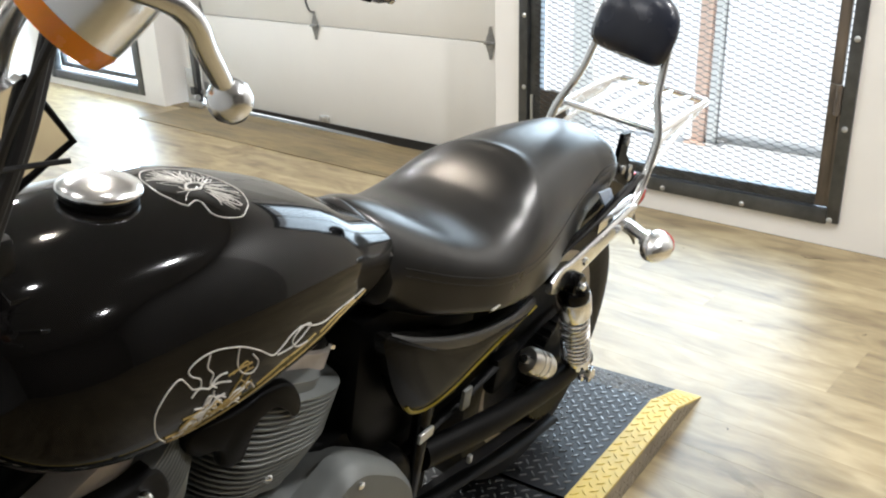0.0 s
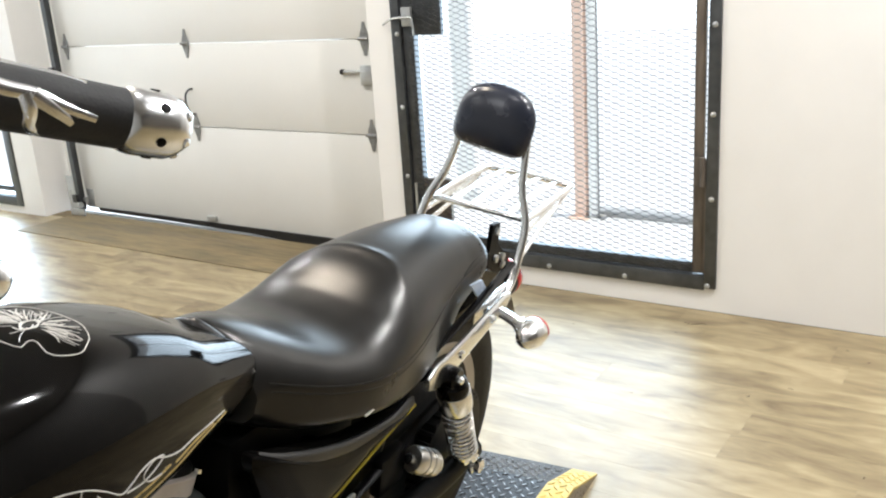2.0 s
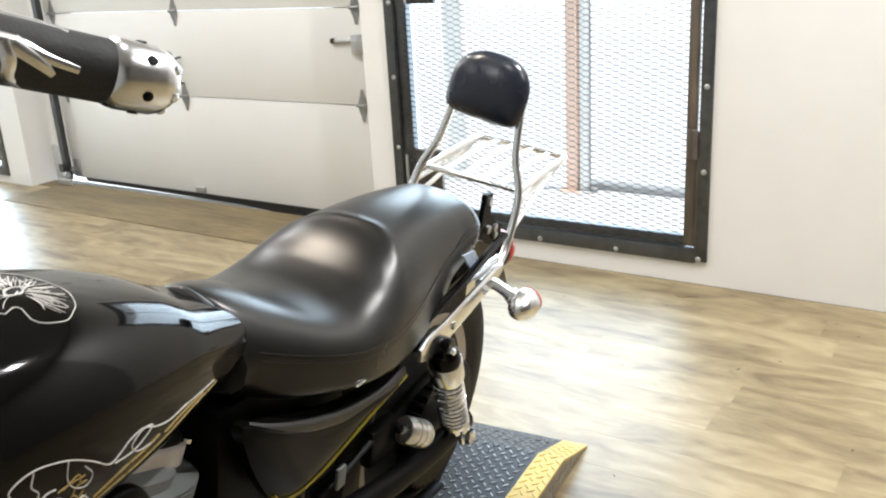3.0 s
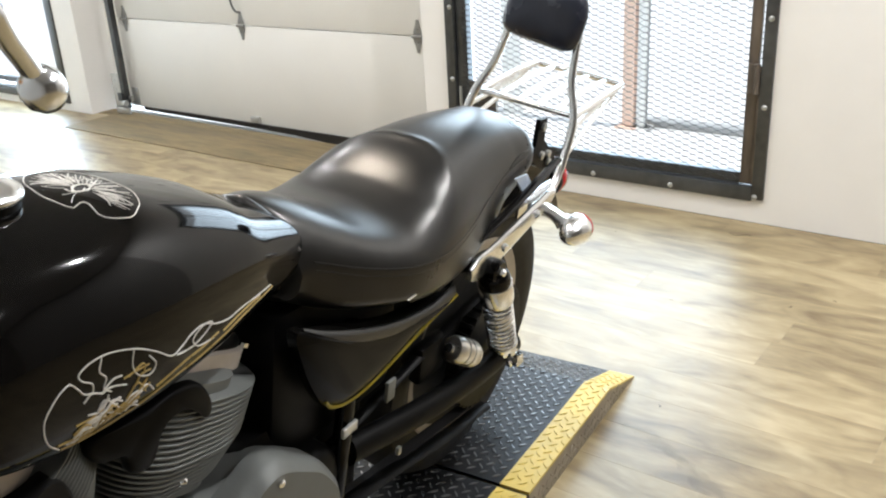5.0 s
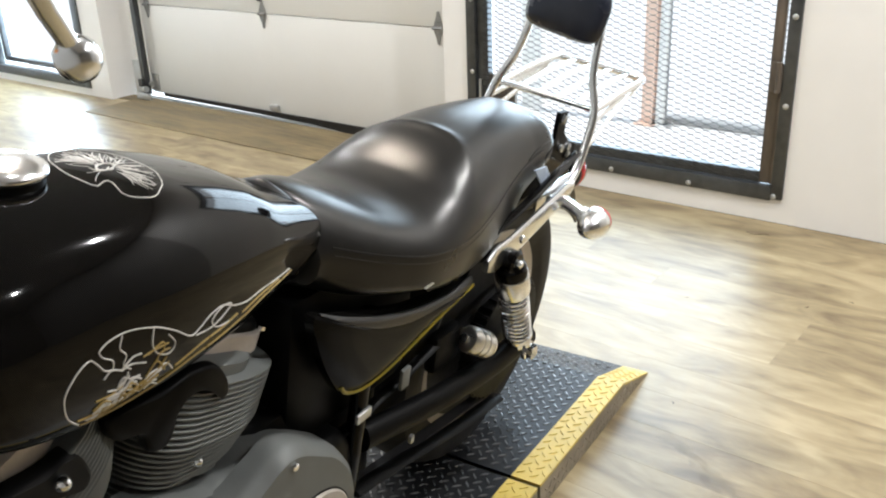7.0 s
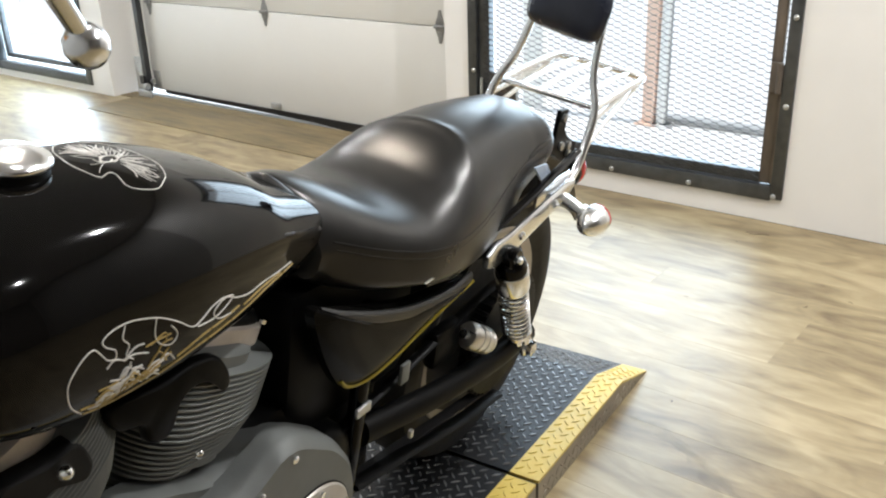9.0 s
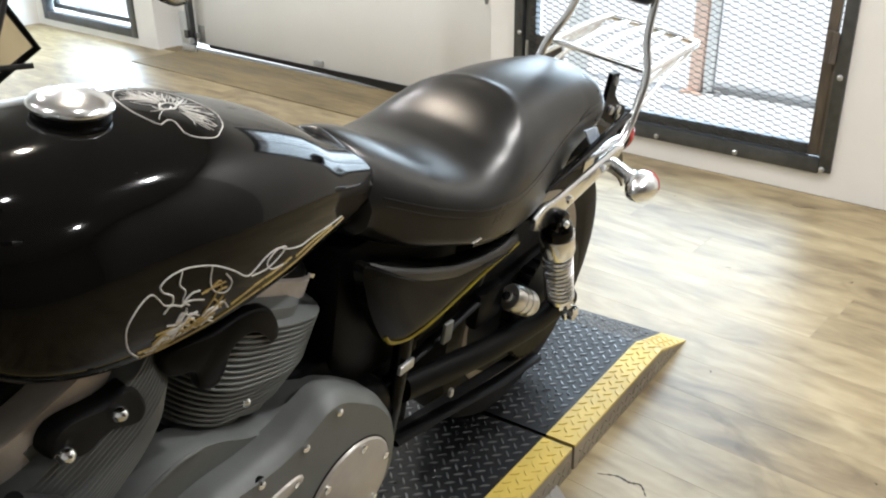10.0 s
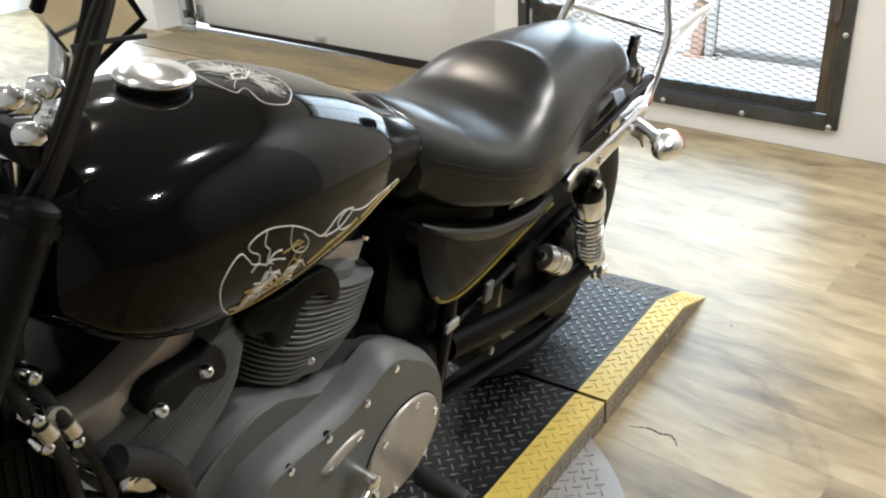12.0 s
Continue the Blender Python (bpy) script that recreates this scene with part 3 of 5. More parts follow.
tagged(part("threshold_board", boxed(-4.76, GX1 + 0.05, 2.775, WALL - 0.001, -0.001, 0.005, 0.002), mat("dark_threshold_wood", (0.188, 0.142, 0.074), 0.65, vary=0.55, scale=16, bump=0.2, bump_scale=60, stretch=(0.5, 4, 4))), "worn brown wooden threshold strip before the garage door", "threshold", kind="structure")
tagged(part("threshold_inner", boxed(GX0 + 0.001, GX1 - 0.001, WALL + 0.001, DOOR - 0.004, -0.011, 0.003), bpy.data.materials["dark_threshold_wood"]), "brown wooden sill under the garage door", "threshold", kind="structure")
tagged(part("outer_sill", boxed(GX0 + 0.001, GX1 - 0.001, DOOR - 0.003, WALL + T + 0.25, -0.075, -0.05), mat("pale_sill", (0.75, 0.74, 0.72), 0.7, vary=0.06, scale=8)), "pale concrete sill outside the garage door", "sill", kind="structure")


def floor_mark(name, label, pts, width, material):
    """A thin mark lying on the floor along points."""
    p = smooth_path([(x, y, 0.0004) for x, y in pts], 5)
    rings = []
    for i, q in enumerate(p):
        d = (p[min(i + 1, len(p) - 1)] - p[max(i - 1, 0)]).normalized()
        n = Vector((-d.y, d.x, 0)) * width * (0.35 + 0.65 * math.sin(math.pi * (i + 0.5) / len(p))) * (0.8 + 0.4 * math.sin(i * 2.7))
        rings.append([q - n, q + n])
    return tagged(part(name, loft(bmesh.new(), rings, False, False), material, smooth=False), label, "floor mark", kind="structure")


CRACK = mat("dark_crack", (0.05, 0.04, 0.03), 0.8)
SCUFF = thin_stain("rubber_scuff", (0.09, 0.07, 0.045), 0.20)
floor_mark("floor_crack", "dark open crack between floor planks", [(-0.352, 1.197), (-0.315, 1.216), (-0.285, 1.214), (-0.262, 1.222), (-0.236, 1.197)], 0.0034, CRACK)
floor_mark("floor_chip", "small dark chip in a floor plank", [(-0.62, 2.972), (-0.585, 2.962), (-0.555, 2.985), (-0.535, 2.98)], 0.004, CRACK)
for k, r in enumerate((0.0, 0.085)):
    floor_mark("scuff_mark", "faint curved tyre scuff on the floor", [(-0.40 + r, 1.60 - 0.4 * r), (-0.30 + r, 1.585 - 0.5 * r), (-0.19 + r, 1.52 - 0.5 * r), (-0.09 + r, 1.41 - 0.4 * r), (-0.02 + r, 1.29 - 0.3 * r)], 0.020 - 0.006 * k, SCUFF)
rndm = random.Random(5)
for k in range(16):
    x, y = rndm.uniform(-1.0, 0.4), rndm.uniform(1.3, 3.0)
    if x < -0.38 and y < 1.9:
        continue
    a, l = rndm.uniform(0, 3.1), rndm.uniform(0.004, 0.011)
    floor_mark("floor_speck", "tiny dark speck of dirt on the floor", [(x, y), (x + l * math.cos(a), y + l * math.sin(a)), (x + 1.6 * l * math.cos(a + 0.5), y + 1.6 * l * math.sin(a + 0.5))], 0.0022, CRACK)

# ------------------------------------------------------------------ display ramp under the motorcycle
BX, BY, BYAW, LEAN = -0.696, 1.207, -84.28, 10.89
DECK_Z = 0.065
ramp_m = pose(BX, BY, 0, 0, 0, BYAW)


def treads(bm, spots, along=0.0240, wide=0.0044, high=0.0021):
    """Raised bars, turned by turns, each at a place with its own up and two ways along the sheet."""
    for p, u, v, up, flip in spots:
        a = (u + v if flip else u - v).normalized()
        b = up.cross(a)
        base = [p + a * (along / 2), p + b * (wide / 2) + a * along * 0.2, p + b * (wide / 2) - a * along * 0.2, p - a * (along / 2), p - b * (wide / 2) - a * along * 0.2, p - b * (wide / 2) + a * along * 0.2]
        lo = [bm.verts.new(q) for q in base]
        hi = [bm.verts.new(p + (q - p) * 0.68 + up * high) for q in base]
        for i in range(6):
            j = (i + 1) % 6
            bm.faces.new((lo[i], lo[j], hi[j], hi[i]))
        bm.faces.new(hi)
    return bm


def grid(x0, x1, y0, y1, surf, pitch=0.0226):
    """Places of the bars over a stretch of deck, each pointing at the middle of the next; surf gives height and slope at x."""
    out = []
    h = pitch / math.sqrt(2)
    for i in range(int((x1 - x0) / h)):
        for j in range(int((y1 - y0) / h)):
            if (i + j) % 2:
                continue
            x, y = x0 + (i + 0.6) * h, y0 + (j + 0.6) * h
            z, s = surf(x)
            u = Vector((1, 0, s)).normalized()
            v = Vector((0, 1, 0))
            out.append((Vector((x, y, z)), u, v, u.cross(v), j % 2))
    return out


def flat_deck(x):
    return DECK_Z, 0.0


BEND, TIP = -0.412, -0.59


def rear_deck(x):
    return (DECK_Z, 0.0) if x > BEND else (DECK_Z * (x - TIP) / (BEND - TIP) + 0.002, DECK_Z / (BEND - TIP))


HW, YS = 0.293, 0.223
def ramp_section(name, label, x0, x1, surf, profile):
    """A box of tread plate: black deck, yellow edge bands, bare sides; profile: (x, top) along its length."""
    r = thing(name, label, "ramp", ramp_m, "display ramp sections")
    for nm, y0, y1, mt in (("deck", -YS, YS, DECK), ("edge_band", YS, HW, YELLOW), ("edge_band", -HW, -YS, YELLOW)):
        b = bmesh.new()
        loft(b, [[(x, y0, max(z - 0.006, 0.0003)), (x, y1, max(z - 0.006, 0.0003)), (x, y1, z), (x, y0, z)] for x, z in profile])
        o = part(nm, b, mt, r, smooth=False)
        bmt = treads(bmesh.new(), grid(x0 + 0.004, x1 - 0.004, y0 + 0.003, y1 - 0.003, surf), high=0.0022 if mt is DECK else 0.0018)
        tagged(part("tread_plating", bmt, DECKWORN if mt is DECK else mt, o, smooth=False), "raised tread bars", kind="stuff")
    for s in (1, -1):
        b = bmesh.new()
        loft(b, [[(x, s * (HW - 0.006), 0.0), (x, s * HW, 0.0), (x, s * HW, max(z - 0.0065, 0.0004)), (x, s * (HW - 0.006), max(z - 0.0065, 0.0004))] for x, z in profile])
        o = part("side_plate", b, SIDEPLATE, r, "bare aluminium tread plate side, its shade in the colour", smooth=False)
        spots = []
        for i in range(int((x1 - x0) / 0.0215)):
            for j in range(2):
                x, z = x0 + (i + 0.5) * 0.0215, 0.013 + j * 0.0215
                if z < surf(x)[0] - 0.014:
                    spots.append((Vector((x, s * HW, z)), Vector((1, 0, 0)), Vector((0, 0, 1)), Vector((0, s, 0)), (i + j) % 2))
        if spots:
            tagged(part("tread_plating", treads(bmesh.new(), spots, high=0.0015), SIDEPLATE, o, smooth=False), "raised tread bars", kind="stuff")
    for x in (x0 + 0.01, x1 - 0.02):
        part("cross_member", boxed(x, x + 0.01, -HW + 0.008, HW - 0.008, 0.0, 0.03 if surf(x)[0] > 0.04 else 0.002), SATIN, r, smooth=False)
    return r


ramp_section("display_ramp", "black tread-plate ramp end with yellow edges sloping to the floor", TIP + 0.01, 0.062, rear_deck, [(TIP, 0.004), (BEND - 0.02, DECK_Z - 0.009), (BEND, DECK_Z - 0.001), (BEND + 0.02, DECK_Z), (0.062, DECK_Z)])
ramp_section("display_ramp", "long black tread-plate display platform with yellow edges", 0.074, 2.05, flat_deck, [(0.074, DECK_Z), (1.0, DECK_Z), (2.05, DECK_Z)])

table = thing("turntable_plate", "round bare aluminium tread plate lying on the floor", "floor plate", pose(-0.70, 0.55, 0))
tp = part("disc", turned([(0.001, 0.001), (0.628, 0.001), (0.632, 0.006), (0.63, 0.012), (0.001, 0.012)], (0, 0, 0), (0, 0, 1), 96), TREADSILVER, table, smooth=False)
spots = []
for i in range(-38, 39):
    for j in range(-38, 39):
        x, y = i * 0.0160, j * 0.0160
        if 0.25 < math.hypot(x, y) < 0.61 and x > 0 and (i + j) % 2 == 0:
            spots.append((Vector((x, y, 0.012)), Vector((1, 0, 0)), Vector((0, 1, 0)), Vector((0, 0, 1)), j % 2))
tagged(part("tread_plating", treads(bmesh.new(), spots), TREADSILVER, tp, smooth=False), "raised tread bars", kind="stuff")
for a in (60, 20, -20, 100):
    part("screw", turned([(0.007, 0), (0.006, 0.003), (0.001, 0.004)], (0.605 * math.cos(radians(a)), 0.605 * math.sin(radians(a)), 0.012), (0, 0, 1), 10), GALV, table)

# ------------------------------------------------------------------ motorcycle (x forward, y to its left, z up from the rear tyre's foot)
bike = thing("motorcycle", "black cruiser motorcycle with chrome trim leaning on the ramp", "motorcycle", pose(BX, BY, DECK_Z, -LEAN, 0, BYAW))

# --- fuel tank
t_w = spl((0.642, 0.67, 0.71, 0.76, 0.83, 0.92, 1.02, 1.10, 1.16, 1.20, 1.22), (0.0800, 0.0905, 0.1050, 0.1230, 0.1430, 0.1590, 0.163, 0.1632, 0.1476, 0.1178, 0.0799))
t_top = spl((0.642, 0.67, 0.70, 0.74, 0.80, 0.88, 0.98, 1.08, 1.16, 1.20, 1.22), (0.8190, 0.8375, 0.8560, 0.8800, 0.9100, 0.9400, 0.9570, 0.9623, 0.9574, 0.9445, 0.9247))
t_mid = spl((0.642, 0.75, 0.90, 1.07, 1.16, 1.22), (0.7679, 0.7788, 0.7998, 0.8085, 0.8229, 0.8485))
t_low = spl((0.642, 0.75, 0.85, 0.95, 1.05, 1.15, 1.22), (0.7354, 0.7235, 0.7095, 0.706, 0.7186, 0.7562, 0.8095))
t_exp = spl((0.642, 0.70, 0.78, 0.90, 1.10), (2.50, 2.75, 2.70, 2.42, 2.25))


def slant(x, z, x0, x1, k=0.76):
    """Shift along the bike of the slanting joint between tank and seat."""
    f = min(1.0, max(0.0, (x - x0) / (x1 - x0)))
    return x + (z - 0.80) * (k if z > 0.80 else 0.22) * f * f * (3 - 2 * f)



def tank_ring(x, n=64):
    w, top, mid, low = t_w(x), t_top(x), t_mid(x), t_low(x)
    ring = []
    for k in range(n):
        a = 2 * math.pi * k / n
        c, s = math.cos(a), math.sin(a)
        e = 2 / t_exp(x)
        y = w * math.copysign(abs(c) ** e, c)
        if s >= 0:
            z = mid + (top - mid) * abs(s) ** e
        else:
            z = mid - (mid - low) * abs(s) ** (2 / 2.6)
            y = w * math.copysign(abs(c) ** (2 / 2.6), c) * (1 - 0.10 * abs(s) ** 2)
        ring.append((slant(x, z, 0.76, 0.642, 0.40), y, z))
    return ring


bm = bmesh.new()
xs = [0.637, 0.640] + [0.642 + 0.578 * k / 66 for k in range(67)] + [1.226]
rings = []
for x in xs:
    xc = min(max(x, 0.642), 1.22)
    r = tank_ring(xc)
    f = {0.637: 0.82, 0.640: 0.94, 1.226: 0.6}.get(x, 1.0)
    cz = sum(p[2] for p in r) / len(r)
    back = 0.048 * max(0.0, (0.95 - xc) / 0.308) ** 2
    rings.append([(p[0] + x - xc - back, p[1] * f, cz + (p[2] - cz) * f) for p in r])
loft(bm, rings)
tank_tree = BVHTree.FromBMesh(bm)
tank = part("fuel_tank", bm, BLACK, bike, "glossy black teardrop fuel tank with line artwork")


def on_tank(x, y, z, way, lift=0.0006):
    hit = tank_tree.ray_cast(Vector((x, y, z)), Vector(way))
    return hit[0] - Vector(way) * lift if hit[0] else Vector((x, y, z))


def top_mark():
    """Round line drawing on the tank's top: a ring with a notch, rays and a knot of strokes."""
    strokes = []
    cx, cy, rad = 0.897, 0.020, 0.050
    ring = []
    for k in range(61):
        a = 2 * math.pi * k / 60
        rr = rad * (1 + 0.014 * math.sin(5 * a) + 0.008 * math.sin(11 * a + 1))
        d = (a - radians(48) + math.pi) % (2 * math.pi) - math.pi
        rr -= 0.017 * math.exp(-(d / 0.17) ** 4)
        ring.append(on_tank(cx + rr * math.cos(a), cy + 1.25 * rr * math.sin(a), 1.1, (0, 0, -1)))
    strokes.append((ring, 0.0009))
    rnd = random.Random(4)
    for k in range(84):
        a = radians(95) + radians(235) * k / 84 + rnd.uniform(-0.06, 0.06) + (rnd.uniform(0, 1.6) if k % 9 == 0 else 0)
        r0, r1 = rnd.uniform(0.008, 0.024), rnd.uniform(0.030, 0.046)
        bend = rnd.uniform(-0.25, 0.25)
        pts = []
        for i in range(6):
            t = i / 5
            rr, aa = r0 + (r1 - r0) * t, a + bend * t * t
            pts.append(on_tank(cx + rr * math.cos(aa), cy + 1.25 * rr * math.sin(aa), 1.1, (0, 0, -1)))
        strokes.append((pts, 0.0005 if k % 5 else 0.0010))
    for k in range(5):
        a0 = rnd.uniform(0, 6.28)
        pts = [on_tank(cx + 0.011 * math.cos(a0 + i * 0.5) * (1 + 0.2 * k), cy + 0.009 * math.sin(a0 + i * 0.7), 1.1, (0, 0, -1)) for i in range(7)]
        strokes.append((pts, 0.0010))
    return strokes


for pts, r in top_mark():
    part("painted_stroke", tubed(pts, 0.8 * r, 6), SILVERLINE, tank)


def side_lines(curves, r, material):
    for pts in curves:
        part("painted_stroke", tubed([on_tank(p.x, 0.4, p.z, (0, -1, 0)) for p in smooth_path([(x, 0, z) for x, z in pts], 6)], r, 6), material, tank)


outline = [[(1.052, 0.772), (1.066, 0.790), (1.070, 0.808), (1.066, 0.822), (1.052, 0.835), (1.038, 0.840), (1.030, 0.831), (1.024, 0.822), (1.015, 0.819), (1.014, 0.828), (1.024, 0.836), (1.026, 0.844), (1.011, 0.849), (0.989, 0.848), (0.960, 0.838), (0.935, 0.822), (0.913, 0.804), (0.897, 0.806), (0.880, 0.812), (0.858, 0.812), (0.835, 0.800), (0.810, 0.792), (0.780, 0.790), (0.745, 0.785), (0.705, 0.780)],
           [(0.999, 0.848), (1.004, 0.836), (0.998, 0.826), (1.002, 0.816), (0.994, 0.808)],
           [(0.962, 0.838), (0.966, 0.822), (0.960, 0.808), (0.945, 0.800), (0.936, 0.808), (0.944, 0.822)],
           [(0.905, 0.800), (0.880, 0.796), (0.858, 0.799), (0.842, 0.806), (0.860, 0.811), (0.878, 0.803), (0.868, 0.790), (0.840, 0.784)]]
gold = [[(1.050, 0.770), (1.03, 0.764), (1.00, 0.762), (0.97, 0.764), (0.94, 0.768), (0.905, 0.772), (0.865, 0.772), (0.82, 0.774), (0.77, 0.777), (0.70, 0.775)],
        [(1.055, 0.780), (1.03, 0.775), (1.0, 0.773), (0.97, 0.780), (0.945, 0.790)],
        [(1.03, 0.768), (1.005, 0.774), (0.985, 0.782), (0.962, 0.788), (0.948, 0.798)],
        [(0.935, 0.778), (0.895, 0.784), (0.86, 0.784), (0.83, 0.786)], [(0.82, 0.782), (0.78, 0.784), (0.735, 0.781)]]
side_lines(outline, 0.0009, SILVERLINE)
side_lines(gold, 0.0012, GOLDLINE)
rnd = random.Random(9)
scrib = []
for k in range(22):
    x, z = rnd.uniform(0.955, 1.055), rnd.uniform(0.770, 0.815)
    scrib.append([(x, z), (x - rnd.uniform(0.006, 0.02), z + rnd.uniform(-0.006, 0.012)), (x - rnd.uniform(0.02, 0.035), z + rnd.uniform(-0.008, 0.012))])
side_lines(scrib[:16], 0.0010, SILVERLINE)
side_lines(scrib[16:], 0.0010, GOLDLINE)
fill = []
for k in range(26):
    x = rnd.uniform(0.975, 1.045)
    z = 0.772 + rnd.uniform(0.0, 0.024) * (1 - abs(x - 1.01) / 0.05)
    fill.append([(x, z), (x - rnd.uniform(0.005, 0.012), z + rnd.uniform(0.0, 0.006)), (x - rnd.uniform(0.012, 0.02), z + rnd.uniform(0.0, 0.008))])
side_lines(fill[:14], 0.0014, SILVERLINE)
side_lines(fill[14:], 0.0016, GOLDLINE)

# fuel cap on the tank
capn = Vector((-0.06, 0.0, 1)).normalized()
cap_at = Vector((1.003, 0.006, t_top(1.003) - 0.008))
capo = part("fuel_cap", turned([(0.0385, 0.0125), (0.0405, 0.0145), (0.0410, 0.0175), (0.0395, 0.0205), (0.031, 0.0250), (0.018, 0.0280), (0.0005, 0.0290)], cap_at, capn, 40), CAPCHROME, tank, "domed chrome fuel cap")
part("cap_skirt", turned([(0.040, -0.012), (0.038, 0.003), (0.0365, 0.0125), (0.020, 0.0125)], cap_at, capn, 40), SATIN, capo)

# --- seat
s_top = spl((-0.14, -0.12, -0.09, -0.05, 0.03, 0.12, 0.20, 0.25, 0.285, 0.33, 0.39, 0.46, 0.53, 0.585, 0.62, 0.64), (0.711, 0.754, 0.788, 0.798, 0.8095, 0.816, 0.8137, 0.806, 0.795, 0.775, 0.764, 0.774, 0.801, 0.827, 0.8385, 0.8353))
s_w = spl((-0.14, -0.12, -0.08, 0.0, 0.10, 0.20, 0.28, 0.36, 0.43, 0.50, 0.56, 0.61, 0.64), (0.061, 0.091, 0.108, 0.113, 0.124, 0.1425, 0.1575, 0.166, 0.162, 0.1440, 0.1240, 0.1070, 0.0980))
s_low = spl((-0.14, -0.08, 0.0, 0.10, 0.18, 0.30, 0.40, 0.50, 0.58, 0.64), (0.681, 0.669, 0.642, 0.609, 0.590, 0.5986, 0.626, 0.650, 0.672, 0.698))
s_skirt = spl((-0.14, 0.10, 0.40, 0.50, 0.56, 0.60, 0.64), (0.044, 0.133, 0.174, 0.158, 0.142, 0.118, 0.088))
s_exp = spl((-0.14, 0.20, 0.28, 0.40, 0.60, 0.64), (2.4, 2.7, 2.6, 2.5, 1.75, 1.45))


def seat_ring(x, n=48):
    w, top, low, ex = s_w(x), s_top(x), s_low(x), s_exp(x)
    mid = low + (top - low) * 0.36
    ring = []
    for k in range(n):
        a = 2 * math.pi * k / n
        c, s = math.cos(a), math.sin(a)
        y = w * math.copysign(abs(c) ** (2 / (ex if s >= 0 else max(ex, 2.8))), c)
        if s >= 0:
            # the step up to the pillion bends forward towards the flanks
            back = 0.03 * (1 - math.sqrt(max(0.0, 1 - (min(abs(y), 0.16) / 0.168) ** 2))) * min(1.0, max(0.0, (0.47 - x) / 0.12)) * min(1.0, max(0.0, (x - 0.16) / 0.08))
            z = mid + (s_top(x - back) - mid) * abs(s) ** (2 / ex)
            d = math.hypot((x - 0.385) / 0.185, y / 0.165)
            f = min(1.0, max(0.0, (1.0 - d) / 0.60))
            z -= 0.007 * f * f * (3 - 2 * f)
            # soft welt round the back of the rider's dish
            arc = 0.212 + 0.17 * (1 - math.sqrt(max(0.0, 1 - (min(abs(y), 0.15) / 0.168) ** 2)))
            z += 0.0034 * math.exp(-((x - arc) / 0.011) ** 2) * min(1.0, max(0.0, (0.15 - abs(y)) / 0.03))
        else:
            z = mid - (mid - low) * abs(s) ** 0.45
            y *= 1 + (max(s_skirt(x), 0.95 * w) / w - 1) * min(1.0, abs(s) ** 0.45 * 1.2)
        ring.append((slant(x, max(z, 0.80), 0.50, 0.63, 0.42) - (0.018 if s >= 0 else 0.018 - 0.014 * abs(s)) * max(0.0, (x - 0.36) / 0.28) ** 2, y, z))
    return ring


bm = bmesh.new()
rings = []
N = 150
for k in range(N + 1):
    x = -0.14 + 0.78 * k / N
    rings.append(seat_ring(x))
for x, f in ((-0.147, 0.9), (-0.151, 0.7)):
    r = seat_ring(-0.14)
    cz = sum(p[2] for p in r) / len(r)
    rings.insert(0, [(x, p[1] * f, cz + (p[2] - cz) * f) for p in r])
r = seat_ring(0.64)
cz = sum(p[2] for p in r) / len(r)
rings.append([(p[0] + 0.006, p[1] * 0.85, cz + (p[2] - cz) * 0.85) for p in r])
loft(bm, rings)
seat_tree = BVHTree.FromBMesh(bm)
seat = part("seat", bm, LEATHER, bike, "worn black vinyl two-up seat")


def on_seat(y0, x, z, way):
    hit = seat_tree.ray_cast(Vector((x, y0, z)), Vector(way))
    return hit[0] + hit[1] * 0.0008 if hit[0] else None


# seams along the sides
for side in (1, -1):
    pts = [on_seat(0.4 * side, x, zz, (0, -side, 0)) for x, zz in ((0.66, 0.79), (0.60, 0.763), (0.52, 0.732), (0.44, 0.709), (0.36, 0.697), (0.28, 0.695), (0.20, 0.700), (0.12, 0.715), (0.04, 0.73), (-0.04, 0.735), (-0.09, 0.73))]
    pts = [p for p in pts if p]
    part("seam", tubed(pts, 0.0016, 6, 4), LEATHER, seat)
    pts = [on_seat(0.4 * side, x, zz, (0, -side, 0)) for x, zz in ((0.60, 0.752), (0.52, 0.721), (0.44, 0.698), (0.36, 0.686), (0.28, 0.684), (0.20, 0.689))]
    pts = [p for p in pts if p]
    part("stitching", tubed(pts, 0.0009, 6, 4), LEATHER, seat)
    pts = [on_seat(0.4 * side, x, zz, (0, -side, 0)) for x, zz in ((0.03, 0.735), (-0.02, 0.744), (-0.06, 0.744), (-0.09, 0.738), (-0.115, 0.728))]
    pts = [p for p in pts if p]
    part("seam", tubed(pts, 0.0018, 6, 4), LEATHER, seat)
for x, y, z in ((0.440, 0.167, 0.662),):
    part("seat_tab", boxed(x - 0.012, x + 0.012, y - 0.002, y + 0.002, z - 0.0008, z + 0.0008, 0.0004), SILVER, seat, "small pale tab below the seat edge")
# front lip of the seat over the tank
lip = [Vector(p) for p in seat_ring(0.636)[:27]] + [Vector(p) for p in seat_ring(0.636)[-4:]]
lip = sorted([p for p in lip if p.z > 0.772 and p.y > -0.06], key=lambda p: math.atan2(p.z - 0.745, p.y))
part("front_lip", tubed([p + Vector((0.002, 0.0, -0.003)) for p in lip], 0.0105, 12, 2), LEATHER, seat)
# the lip's highlight, modelled as a thin bright strip at its upper end
part("lip_highlight", tubed([p + Vector((0.0075, 0.001, -0.004)) for p in lip if p.y < 0.03], 0.0026, 8, 2), CHROME_TUBE, seat, "bright strip for the highlight along the seat's front edge")

